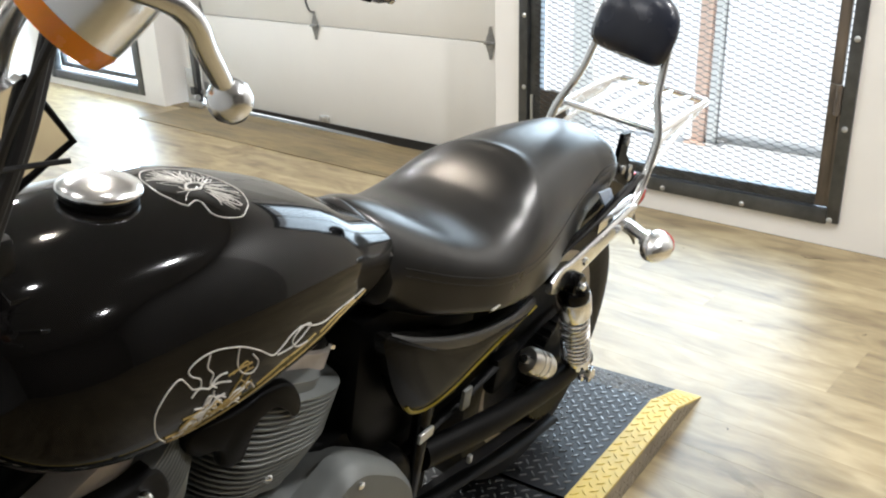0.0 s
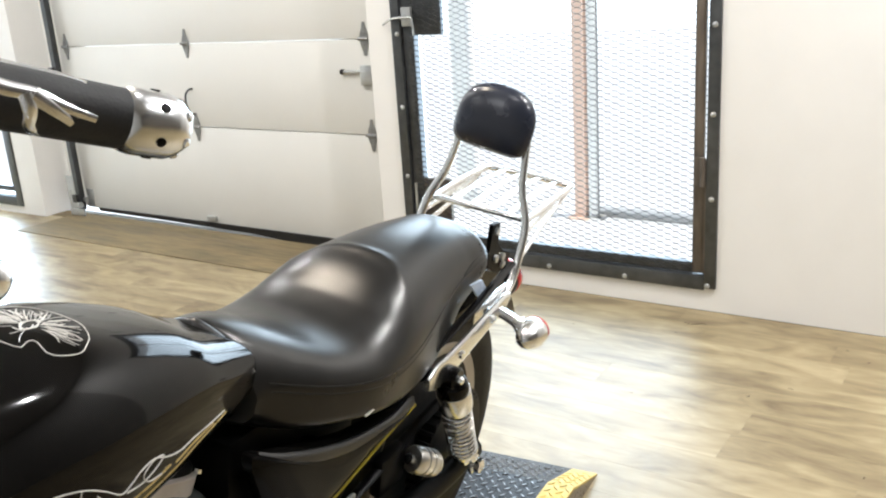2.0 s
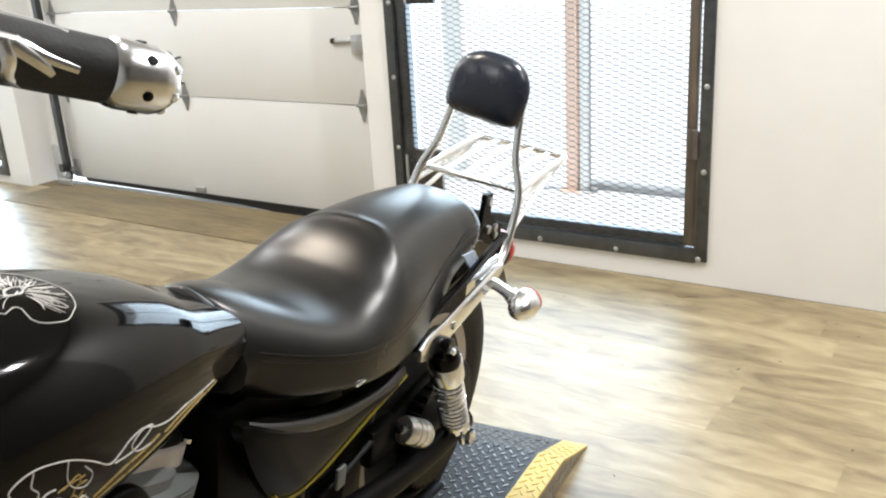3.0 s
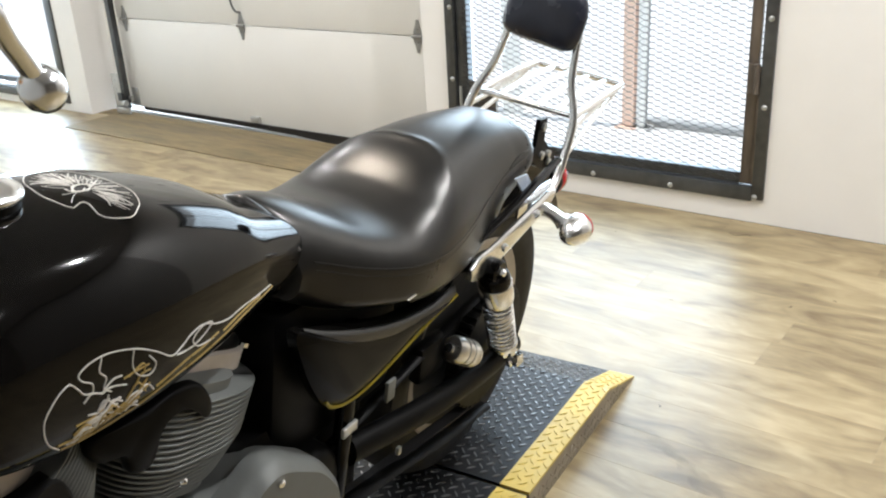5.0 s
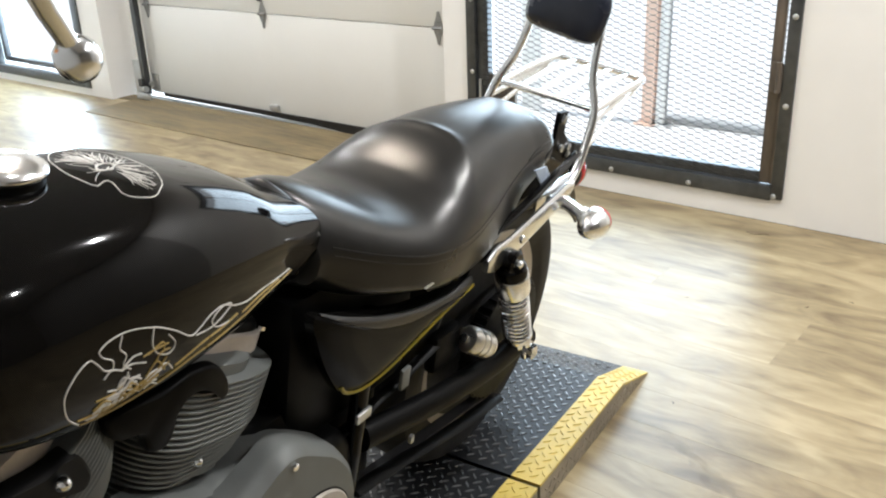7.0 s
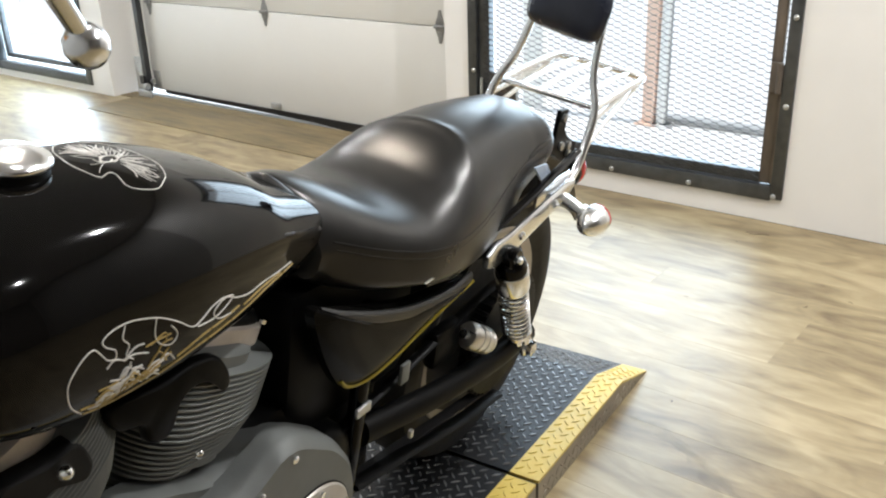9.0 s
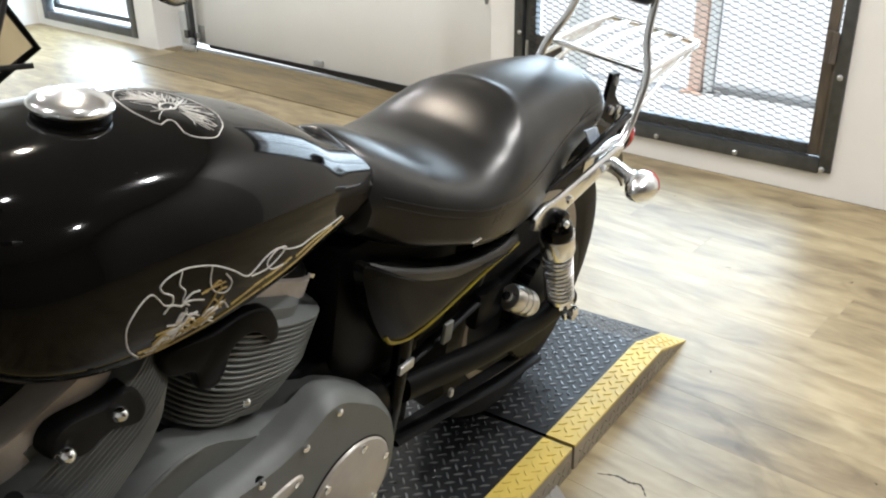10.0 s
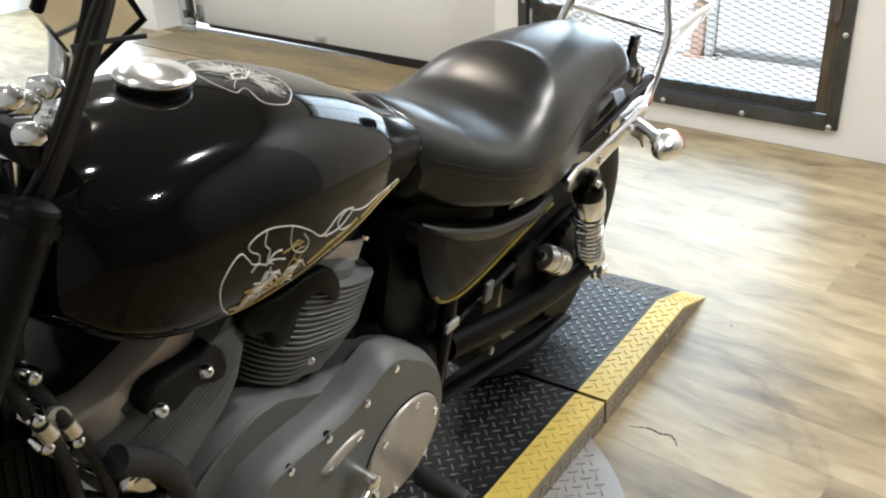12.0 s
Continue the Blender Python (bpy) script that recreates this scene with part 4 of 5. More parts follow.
# --- side cover below the seat, with an olive line at its lower edge
cov = [(0.217, 0.556), (0.307, 0.549), (0.408, 0.528), (0.480, 0.513), (0.545, 0.509), (0.590, 0.524), (0.628, 0.580), (0.655, 0.640), (0.668, 0.694), (0.615, 0.672), (0.500, 0.628), (0.420, 0.601), (0.315, 0.580)]
cover = part("side_cover", pillow(bmesh.new(), round_outline(cov, 4), 0.112, 0.152), COVERBLACK, bike, "black side cover with an olive pinstripe")
part("top_band", tubed([(0.235, 0.132, 0.568), (0.315, 0.139, 0.569), (0.420, 0.143, 0.590), (0.500, 0.144, 0.616), (0.563, 0.142, 0.640), (0.62, 0.135, 0.664), (0.655, 0.124, 0.681)], 0.0072, 12, 5, 1.7), BANDBLACK, cover)
part("pinstripe", tubed([(0.600, 0.132, 0.543), (0.585, 0.134, 0.526), (0.54, 0.135, 0.512), (0.480, 0.136, 0.514), (0.40, 0.136, 0.529), (0.305, 0.136, 0.548), (0.224, 0.134, 0.556)], 0.0042, 8, 6, 0.8), OLIVE, cover)
part("seat_pan", plate(bmesh.new(), [(0.05, 0.60), (0.20, 0.565), (0.42, 0.60), (0.58, 0.66), (0.60, 0.72), (0.55, 0.72), (0.30, 0.68), (0.05, 0.66)], -0.075, 0.075), SATIN, bike, smooth=False)
part("oil_tank", boxed(0.33, 0.66, -0.14, 0.085, 0.40, 0.69, 0.03), SATIN, bike)
part("transmission_case", boxed(0.40, 0.74, -0.11, 0.078, 0.15, 0.50, 0.03), SATIN, bike)

# --- rear wheel, fender, pulley
AX = Vector((0.0, 0.0, 0.318))
wheel = part("rear_wheel", turned([(0.20, -0.055), (0.222, -0.062), (0.226, -0.06), (0.215, -0.045), (0.206, 0.0), (0.215, 0.045), (0.226, 0.06), (0.222, 0.062), (0.20, 0.055), (0.196, 0.0)], AX, (0, 1, 0), 56), ALLOY_LT, bike, "cast alloy rear wheel")
prof = [(0.223, -0.055), (0.245, -0.072), (0.275, -0.076), (0.300, -0.070), (0.316, -0.048), (0.3215, -0.02), (0.3225, 0.0), (0.3215, 0.02), (0.316, 0.048), (0.300, 0.070), (0.275, 0.076), (0.245, 0.072), (0.223, 0.055)]
part("tyre", turned(prof, AX, (0, 1, 0), 72), TYRE, wheel, "black whitewall-free road tyre")
part("hub", turned([(0.02, -0.10), (0.045, -0.09), (0.05, -0.05), (0.035, -0.03), (0.035, 0.03), (0.05, 0.05), (0.045, 0.09), (0.02, 0.10)], AX, (0, 1, 0), 24), ALLOY, wheel)
for k in range(9):
    a = 2 * math.pi * k / 9
    d = Vector((math.cos(a), 0, math.sin(a)))
    part("spoke", tubed([AX + d * 0.035, AX + d * 0.12, AX + d * 0.205], (0.016, 0.010), 8, 0, 1.6), ALLOY, wheel)
pulley = part("drive_pulley", turned([(0.06, 0.085), (0.125, 0.088), (0.133, 0.088), (0.133, 0.118), (0.125, 0.118), (0.06, 0.112)], AX, (0, 1, 0), 56), FORKBLACK, wheel)
for k in range(40):
    a = 2 * math.pi * k / 40
    d = Vector((math.cos(a), 0, math.sin(a)))
    tt = Vector((-math.sin(a), 0, math.cos(a)))
    b = bmesh.new()
    loft(b, [[AX + d * 0.132 + tt * 0.005 + Vector((0, y, 0)), AX + d * 0.139 + tt * 0.003 + Vector((0, y, 0)), AX + d * 0.139 - tt * 0.003 + Vector((0, y, 0)), AX + d * 0.132 - tt * 0.005 + Vector((0, y, 0))] for y in (0.089, 0.117)])
    part("tooth", b, FORKBLACK, pulley, smooth=False)
# belt and guards
bm = bmesh.new()
belt = []
front_c, fr_r = Vector((0.60, 0, 0.335)), 0.055
for k in range(30):
    a = radians(80 + 200 * k / 29)
    belt.append(AX + 0.143 * Vector((math.cos(a), 0, math.sin(a))))
for k in range(16):
    a = radians(-80 + 160 * k / 15)
    belt.append(front_c + fr_r * Vector((math.cos(a), 0, math.sin(a))))
ring0 = [Vector((p.x, 0.091, p.z)) for p in belt]
ring1 = [Vector((p.x, 0.115, p.z)) for p in belt]
cen = sum(belt, Vector()) / len(belt)
ring2 = [Vector((p.x + (cen.x - p.x) * 0.02, 0.115, p.z + (cen.z - p.z) * 0.03)) for p in belt]
ring3 = [Vector((q.x, 0.091, q.z)) for q in ring2]
loft(bm, [[a, b, c, d] for a, b, c, d in zip(ring0, ring1, ring2, ring3)], caps=False)
part("drive_belt", bm, RUBBER, bike)
part("belt_guard", tubed([(0.06, 0.105, 0.468), (0.16, 0.107, 0.462), (0.30, 0.107, 0.440), (0.44, 0.105, 0.418), (0.55, 0.10, 0.400)], 0.011, 8, 5, 0.45), SATIN, bike)
part("lower_belt_guard", tubed([(-0.02, 0.120, 0.155), (0.15, 0.122, 0.185), (0.35, 0.122, 0.235), (0.52, 0.12, 0.27)], 0.016, 8, 5, 0.4), SATIN, bike)
for s in (1, -1):
    part("swingarm", tubed([(-0.05, 0.145 * s, 0.318), (0.10, 0.145 * s, 0.322), (0.30, 0.135 * s, 0.345), (0.50, 0.11 * s, 0.37)], 0.023, 12, 5, 1.15), SATIN, bike)
    part("axle_nut", turned([(0.022, 0.0), (0.022, 0.008), (0.016, 0.01), (0.016, 0.022), (0.004, 0.027), (0.001, 0.027)], (0, 0.168 * s, 0.318), (0, s, 0), 6), CHROME, bike)
fend = bmesh.new()
rings = []
for k in range(30):
    a = radians(23 + (142 - 23) * k / 29)
    ring = []
    for j in range(13):
        u = -1 + 2 * j / 12
        rr = 0.380 + 0.026 * (1 - abs(u) ** 2.6)
        if abs(u) == 1:
            rr -= 0.095 * min(1.0, 0.05 + k / 9)
        ring.append((AX.x + rr * -math.cos(a), 0.097 * math.copysign(min(1, abs(u) * 1.1), u), AX.z + rr * math.sin(a)))
    ring += [(AX.x + (Vector((p[0] - AX.x, 0, p[2] - AX.z)).length - 0.004) * -math.cos(a), p[1] * 0.965, AX.z + (Vector((p[0] - AX.x, 0, p[2] - AX.z)).length - 0.004) * math.sin(a)) for p in reversed(ring)]
    rings.append(ring)
loft(fend, rings)
part("rear_fender", fend, BLACK, bike, "black rear fender")


part("fender_reflector", loft(bmesh.new(), [[(0.022, y, 0.715), (-0.030, y, 0.709), (-0.072, y, 0.666), (-0.018, y, 0.677)] for y in (0.122, 0.126)]), PALEBLUE, bike, "pale blue reflector patch on the fender", smooth=False)


def strut(s):
    """Chrome fender strut: a tapering bar with a rounded rear end, bolts and a cover slot."""
    b = bmesh.new()
    path = smooth_path([(0.215, 0.149 * s, 0.596), (0.15, 0.151 * s, 0.601), (0.08, 0.152 * s, 0.614), (0.0, 0.152 * s, 0.629), (-0.07, 0.150 * s, 0.638), (-0.13, 0.146 * s, 0.645)], 5)
    rings = []
    for k, p in enumerate(path):
        h = (0.0275 - 0.008 * k / len(path)) * min(1.0, 0.45 + 0.22 * min(k, len(path) - 1 - k))
        rings.append([p + Vector((0, 0.0065 * s * math.copysign(abs(math.cos(a)) ** 0.7, math.cos(a)), h * math.copysign(abs(math.sin(a)) ** 0.6, math.sin(a)))) for a in (2 * math.pi * j / 16 for j in range(16))])
    loft(b, rings)
    o = part("fender_strut", b, CHROME_TUBE, bike, "chrome fender strut")
    for x, z in ((0.10, 0.611), (-0.03, 0.634)):
        part("strut_bolt", turned([(0.009, 0), (0.008, 0.005), (0.001, 0.008)], (x, 0.1575 * s, z), (0, s, 0), 10), CHROME, o)
    b2 = tubed([(0.17, 0.132 * s, 0.640), (0.06, 0.136 * s, 0.662), (-0.06, 0.136 * s, 0.686), (-0.17, 0.128 * s, 0.700)], 0.010, 8, 5, 0.5)
    part("strut_edge", b2, BLACK, o, "gloss black fender edge above the strut")
    return o


for s in (1, -1):
    strut(s)


def shock(s):
    """Coil-over shock: eye, chrome cover, coil, damper body, lower eye."""
    up, dn = Vector((0.145, 0.163 * s, 0.585)), Vector((0.042, 0.165 * s, 0.362))
    ax = (dn - up).normalized()
    L = (dn - up).length
    body = part("shock_absorber", turned([(0.010, 0.0), (0.010, L)], up, ax, 14), SATIN, bike, "chrome coil-over shock absorber")
    part("upper_eye", turned([(0.019, -0.016), (0.023, -0.012), (0.023, 0.012), (0.019, 0.016)], up, (0, 1, 0), 18), BLACK, body)
    part("top_cap", turned([(0.017, 0.004), (0.025, 0.010), (0.030, 0.020), (0.030, 0.038), (0.028, 0.040)], up, ax, 24), BLACK, body, "gloss black shock cap")
    part("cover", turned([(0.0305, 0.034), (0.0330, 0.037), (0.0330, 0.082), (0.0315, 0.086), (0.026, 0.087)], up, ax, 24), CHROME_TUBE, body)
    u = ax.cross(Vector((0, 1, 0))).normalized()
    v = ax.cross(u)
    pts = []
    turns = 10.5
    for k in range(int(turns * 16) + 1):
        a = 2 * math.pi * k / 16
        h = 0.090 + (L - 0.024 - 0.090) * k / (turns * 16)
        pts.append(up + ax * h + 0.0262 * (math.cos(a) * u + math.sin(a) * v))
    part("spring", tubed(pts, 0.0039, 8), CHROME_TUBE, body)
    part("spring_seat", turned([(0.016, L - 0.026), (0.031, L - 0.024), (0.031, L - 0.016), (0.02, L - 0.010)], up, ax, 24), CHROME, body)
    part("lower_eye", turned([(0.016, -0.016), (0.021, -0.012), (0.021, 0.012), (0.016, 0.016)], dn, (0, 1, 0), 18), CHROME, body)
    part("eye_bolt", turned([(0.012, 0.0), (0.012, 0.008), (0.006, 0.013), (0.001, 0.014)], dn + Vector((0, 0.016 * s, 0)), (0, s, 0), 6), CHROME, body)
    part("eye_bolt", turned([(0.008, 0.0), (0.008, 0.005), (0.005, 0.009), (0.001, 0.010)], up + Vector((0, 0.016 * s, 0)), (0, s, 0), 6), CHROME, body)
    return body


for s in (1, -1):
    shock(s)

# --- rear turn signals
for s in (1, -1):
    c = Vector((-0.083, 0.227 * s, 0.606))
    sig = part("rear_turn_signal", turned([(0.002, 0.056), (0.010, 0.052), (0.019, 0.042), (0.0265, 0.026), (0.030, 0.008), (0.0305, -0.006), (0.028, -0.012)], c, (1, 0, 0), 32), CHROME_TUBE, bike, "chrome bullet turn signal")
    part("lens", turned([(0.029, -0.012), (0.029, -0.016), (0.022, -0.023), (0.001, -0.026)], c, (1, 0, 0), 32), AMBER if s < 0 else RED, sig)
    part("stalk", tubed([(-0.075, 0.150 * s, 0.634), (-0.078, 0.175 * s, 0.625), (-0.08, 0.205 * s, 0.613)], 0.0115, 12, 4), CHROME_TUBE, sig)
    part("collar", turned([(0.014, -0.006), (0.017, -0.004), (0.017, 0.006), (0.014, 0.010)], (-0.08, 0.200 * s, 0.614), (0, s, -0.25), 16), CHROME_TUBE, sig)

# --- sissy bar, back pad, luggage rack, tail light
sissy = part("sissy_bar", tubed([(-0.292, 0.079, 0.93), (-0.300, 0.078, 0.985), (-0.303, 0.05, 1.012), (-0.303, -0.05, 1.012), (-0.300, -0.078, 0.985), (-0.292, -0.079, 0.93)], 0.0075, 10, 4), CHROME_TUBE, bike, "chrome sissy bar with padded backrest")
for s in (1, -1):
    part("upright", tubed([(-0.05, 0.137 * s, 0.634), (-0.11, 0.134 * s, 0.630), (-0.175, 0.130 * s, 0.650), (-0.215, 0.126 * s, 0.705), (-0.243, 0.119 * s, 0.768), (-0.262, 0.093 * s, 0.832), (-0.282, 0.082 * s, 0.895), (-0.292, 0.079 * s, 0.935)], 0.0092, 12, 5), CHROME_TUBE, sissy)
    part("mount_plate", plate(bmesh.new(), [(-0.02, 0.612), (-0.02, 0.648), (-0.12, 0.652), (-0.175, 0.650), (-0.18, 0.630), (-0.13, 0.612)], 0.118 * s, 0.124 * s), CHROME_TUBE, sissy, smooth=False)


def pad():
    """Backrest cushion: a rounded box, fuller in front."""
    b = bmesh.new()
    rings = []
    for k in range(13):
        u = -1 + 2 * k / 12
        f = math.sqrt(max(0.0, 1 - abs(u) ** 2.1)) if abs(u) < 1 else 0.0
        f = 0.25 + 0.75 * f
        x = (0.036 if u > 0 else 0.022) * u
        ring = []
        for j in range(44):
            a = 2 * math.pi * j / 44
            c, s = math.cos(a), math.sin(a)
            y = 0.091 * f * math.copysign(abs(c) ** (2 / (2.5 if s > 0 else 5.0)), c) * (1 - 0.05 * (s if s > 0 else 0))
            z = f * (0.076 * s ** (2 / 2.4) if s > 0 else -0.068 * abs(s) ** (2 / 5.0))
            ring.append((x, y, z))
        rings.append(ring)
    loft(b, rings)
    bmesh.ops.transform(b, matrix=pose(-0.276, 0.006, 0.964, -5, -14, 0), verts=b.verts)
    return b


part("backrest_pad", pad(), PADVINYL, sissy, "black vinyl backrest pad")

rack = part("luggage_rack", tubed([(-0.262, -0.113, 0.766), (-0.262, 0.113, 0.766)], 0.0065, 10), CHROME_TUBE, bike, "chrome tube luggage rack")
part("rack_frame", tubed([(-0.262, 0.113, 0.766), (-0.30, 0.114, 0.768), (-0.42, 0.115, 0.774), (-0.53, 0.112, 0.775), (-0.55, 0.095, 0.775), (-0.555, 0.0, 0.776), (-0.55, -0.095, 0.775), (-0.53, -0.112, 0.775), (-0.42, -0.115, 0.774), (-0.30, -0.114, 0.768), (-0.262, -0.113, 0.766)], 0.0075, 10, 5), CHROME_TUBE, rack)
for y in (-0.068, -0.023, 0.023, 0.068):
    part("rack_slat", tubed([(-0.262, y, 0.767), (-0.42, y, 0.778), (-0.552, y, 0.776)], 0.0080, 8, 4, 0.35), CHROME_TUBE, rack)
for s in (1, -1):
    part("rack_bracket", tubed([(-0.232, 0.120 * s, 0.742), (-0.33, 0.115 * s, 0.752), (-0.42, 0.114 * s, 0.766)], 0.0062, 8, 4), CHROME_TUBE, rack)
    part("rack_brace", tubed([(-0.205, 0.126 * s, 0.690), (-0.36, 0.116 * s, 0.728), (-0.50, 0.114 * s, 0.768)], 0.0055, 8, 3), CHROME_TUBE, rack)

tail = part("tail_light", turned([(0.044, 0.0), (0.047, 0.006), (0.047, 0.026), (0.044, 0.030)], (-0.385, 0.014, 0.546), (-0.92, 0, 0.12), 28), SATIN, bike, "red round tail light in a black housing")
part("tail_lens", turned([(0.045, 0.028), (0.049, 0.034), (0.048, 0.052), (0.036, 0.068), (0.016, 0.076), (0.001, 0.077)], (-0.385, 0.014, 0.546), (-0.92, 0, 0.12), 28), RED, tail)
br = part("seat_bracket", plate(bmesh.new(), [(-0.226, 0.750), (-0.264, 0.746), (-0.266, 0.696), (-0.300, 0.668), (-0.345, 0.648), (-0.335, 0.585), (-0.25, 0.59), (-0.200, 0.640), (-0.224, 0.690)], 0.044, 0.054), SATIN, bike, "black steel seat bracket with bolts", smooth=False)
for x, z in ((-0.246, 0.731), (-0.258, 0.662), (-0.302, 0.634), (-0.296, 0.655)):
    part("bracket_bolt", turned([(0.010, 0), (0.010, 0.006), (0.001, 0.009)], (x, 0.054, z), (0, 1, 0), 8), GALV, br)

# --- engine
CR = Vector((0.955, 0, 0.285))
engine = part("crankcase", boxed(0.60, 1.12, -0.12, 0.10, 0.14, 0.42, 0.035), ALLOY, bike, "grey v-twin engine")


def squircle(cx, w, d, h, ax, side, n=36, ex=2.6, wav=0.0):
    """Ring of a fin: rounded square about an axis, in the plane of y and side."""
    out = []
    for k in range(n):
        a = 2 * math.pi * k / n
        c, s = math.cos(a), math.sin(a)
        out.append(cx + side * (w * math.copysign(abs(c) ** (2 / ex), c)) + Vector((0, 1, 0)) * (d * math.copysign(abs(s) ** (2 / ex), s)))
    return out


def swept_fin(ax, back, h, w0, w1, d, thick, curl, ex=2.7):
    """Fin about a cylinder's axis, w0 wide forwards and w1 backwards, sweeping up towards the back."""
    b = bmesh.new()
    rings = []
    for e, q in ((-thick, 0.002), (-thick * 0.4, 0.0), (thick * 0.4, 0.0), (thick, 0.002)):
        ring = []
        for n in range(40):
            t = 2 * math.pi * n / 40
            c, s = math.cos(t), math.sin(t)
            u = math.copysign(abs(c) ** (2 / ex), c)
            v = math.copysign(abs(s) ** (2 / ex), s)
            lift = curl * max(0.0, (u + 0.35) / 1.35) ** 1.7
            ring.append(CR + ax * (h + e + lift) + back * u * ((w1 if u > 0 else w0) - q) + Vector((0, v * (d - q), 0)))
        rings.append(ring)
    return loft(b, rings)


def cylinder(name, tilt):
    ax = Vector((math.sin(radians(tilt)), 0, math.cos(radians(tilt))))
    back = Vector((-ax.z, 0, ax.x))
    b = bmesh.new()
    loft(b, [squircle(CR + ax * h, 0.059, 0.064, h, ax, back, ex=2.2) for h in (0.10, 0.40)])
    barrel = part(name, b, ALLOY, bike, "grey finned engine cylinder")
    for k in range(15):
        h = 0.140 + 0.0076 * k
        w = 0.066 + 0.0012 * math.sin(k * 1.3)
        part("fin", swept_fin(ax, back, h, w, w, w + 0.008, 0.0023, 0.0), ALLOY, barrel)
    rear = tilt < 0
    dd = 0.022 if rear else 0.0
    head = part("cylinder_head", loft(bmesh.new(), [squircle(CR + ax * h + back * (0.016 if rear else 0.004), w, w, h, ax, back, ex=2.6) for h, w in ((0.250, 0.076), (0.256, 0.086), (0.412, 0.086), (0.418, 0.07))]), ALLOY, barrel)
    for k in range(18):
        h = 0.250 + 0.0083 * k
        w = 0.080 + 0.002 * min(k, 7)
        part("fin", swept_fin(ax, back, h, w, w + (0.057 if rear else 0.060), w + (0.006 if rear else 0.012), 0.0025, (0.044 if rear else 0.062) * (1 - 0.047 * k), 2.9 if rear else 4.5), ALLOY, head)
    off = back * (0.026 if rear else 0.012)
    ww, dw = (0.0, dd) if rear else (0.014, 0.016)
    rock = part("rocker_box", loft(bmesh.new(), [squircle(CR + ax * h + off, w, d, h, ax, back, ex=4.5) for h, w, d in ((0.385 + dd, 0.092, 0.080 - dd), (0.389 + dd, 0.096, 0.084 - dd), (0.437, 0.096, 0.084 - dd), (0.440, 0.092, 0.080 - dd))]), ALLOY_CAST, barrel)
    # black lid puts the dark reflected by the grey top into the colour
    part("shaded_rocker_lid", loft(bmesh.new(), [squircle(CR + ax * h + off - Vector((0, 0.0 if rear else 0.018, 0)), w, d, h, ax, back, ex=4.5) for h, w, d in ((0.4395, 0.090 - ww, 0.078 - dw), (0.446, 0.090 - ww, 0.078 - dw), (0.454, 0.084 - ww, 0.072 - dw), (0.457, 0.072 - ww, 0.060 - dw))]), FORKBLACK, rock)
    for u, v in ((1, 1), (1, -1), (-1, 1), (-1, -1)):
        part("cover_bolt", turned([(0.007, 0), (0.007, 0.006), (0.002, 0.008)], CR + ax * 0.440 + off + back * 0.084 * u + Vector((0, (0.073 - dd) * v, 0)), ax, 8), CHROME, rock)
    return barrel


cylinder("rear_cylinder", -22.5)
cylinder("front_cylinder", 22.5)
for p, r in (((1.044, 0.106, 0.665), 0.010), ((1.108, 0.106, 0.651), 0.011), ((0.838, 0.080, 0.538), 0.009), ((1.17, 0.085, 0.60), 0.010)):
    part("acorn_nut", turned([(r, -0.02), (r, 0.004), (r * 0.92, 0.008), (r * 0.6, 0.014), (0.001, 0.017)], p, (0, 1, 0.2), 16), CHROME, engine)
part("coil_bracket", plate(bmesh.new(), round_outline([(1.125, 0.655), (1.112, 0.684), (1.058, 0.684), (1.023, 0.688), (1.004, 0.652), (1.012, 0.632), (1.052, 0.642), (1.090, 0.630)], 4), 0.085, 0.108, 0.006), FORKBLACK, engine, "black bracket with chrome acorn nuts")
part("coil_bracket", plate(bmesh.new(), round_outline([(0.975, 0.702), (0.90, 0.694), (0.86, 0.698), (0.82, 0.688), (0.800, 0.660), (0.796, 0.635), (0.806, 0.630), (0.822, 0.652), (0.845, 0.668), (0.88, 0.662), (0.893, 0.625), (0.905, 0.612), (0.925, 0.620), (0.935, 0.652), (0.972, 0.668)], 4), 0.088, 0.104, 0.006), SATIN, engine, "black coil bracket along the tank's lower edge")

prim = [(1.085, 0.300), (1.070, 0.385), (1.009, 0.455), (0.942, 0.474), (0.874, 0.476), (0.815, 0.482), (0.772, 0.497), (0.735, 0.512), (0.700, 0.508), (0.652, 0.476), (0.600, 0.430), (0.556, 0.352), (0.556, 0.250), (0.64, 0.195), (0.76, 0.178), (0.90, 0.180), (1.01, 0.195), (1.06, 0.235)]
primary = part("primary_cover", plate(bmesh.new(), round_outline(prim, 5), 0.098, 0.148, 0.016, 0.004), ALLOY, bike, "grey primary drive cover")
case = [(1.105, 0.300), (1.100, 0.420), (1.040, 0.500), (0.965, 0.532), (0.905, 0.524), (0.845, 0.494), (0.795, 0.480), (0.750, 0.488), (0.700, 0.490), (0.655, 0.468), (0.600, 0.425), (0.552, 0.372), (0.530, 0.325), (0.538, 0.235), (0.63, 0.180), (0.76, 0.165), (0.92, 0.165), (1.03, 0.18), (1.085, 0.225)]
part("inner_case", plate(bmesh.new(), round_outline(case, 5), 0.05, 0.102, 0.006), ALLOY, primary, "darker grey inner chaincase behind the cover")
part("case_rib", tubed([(1.075, 0.104, 0.462), (1.035, 0.104, 0.500), (0.965, 0.104, 0.528), (0.925, 0.104, 0.528)], 0.0030, 8, 4), ALLOY, primary)
DC = Vector((0.676, 0.148, 0.296))
part("derby_groove", turned([(0.098, 0.0), (0.098, 0.0055), (0.090, 0.0055)], DC, (0, 1, 0), 48), SATIN, primary)
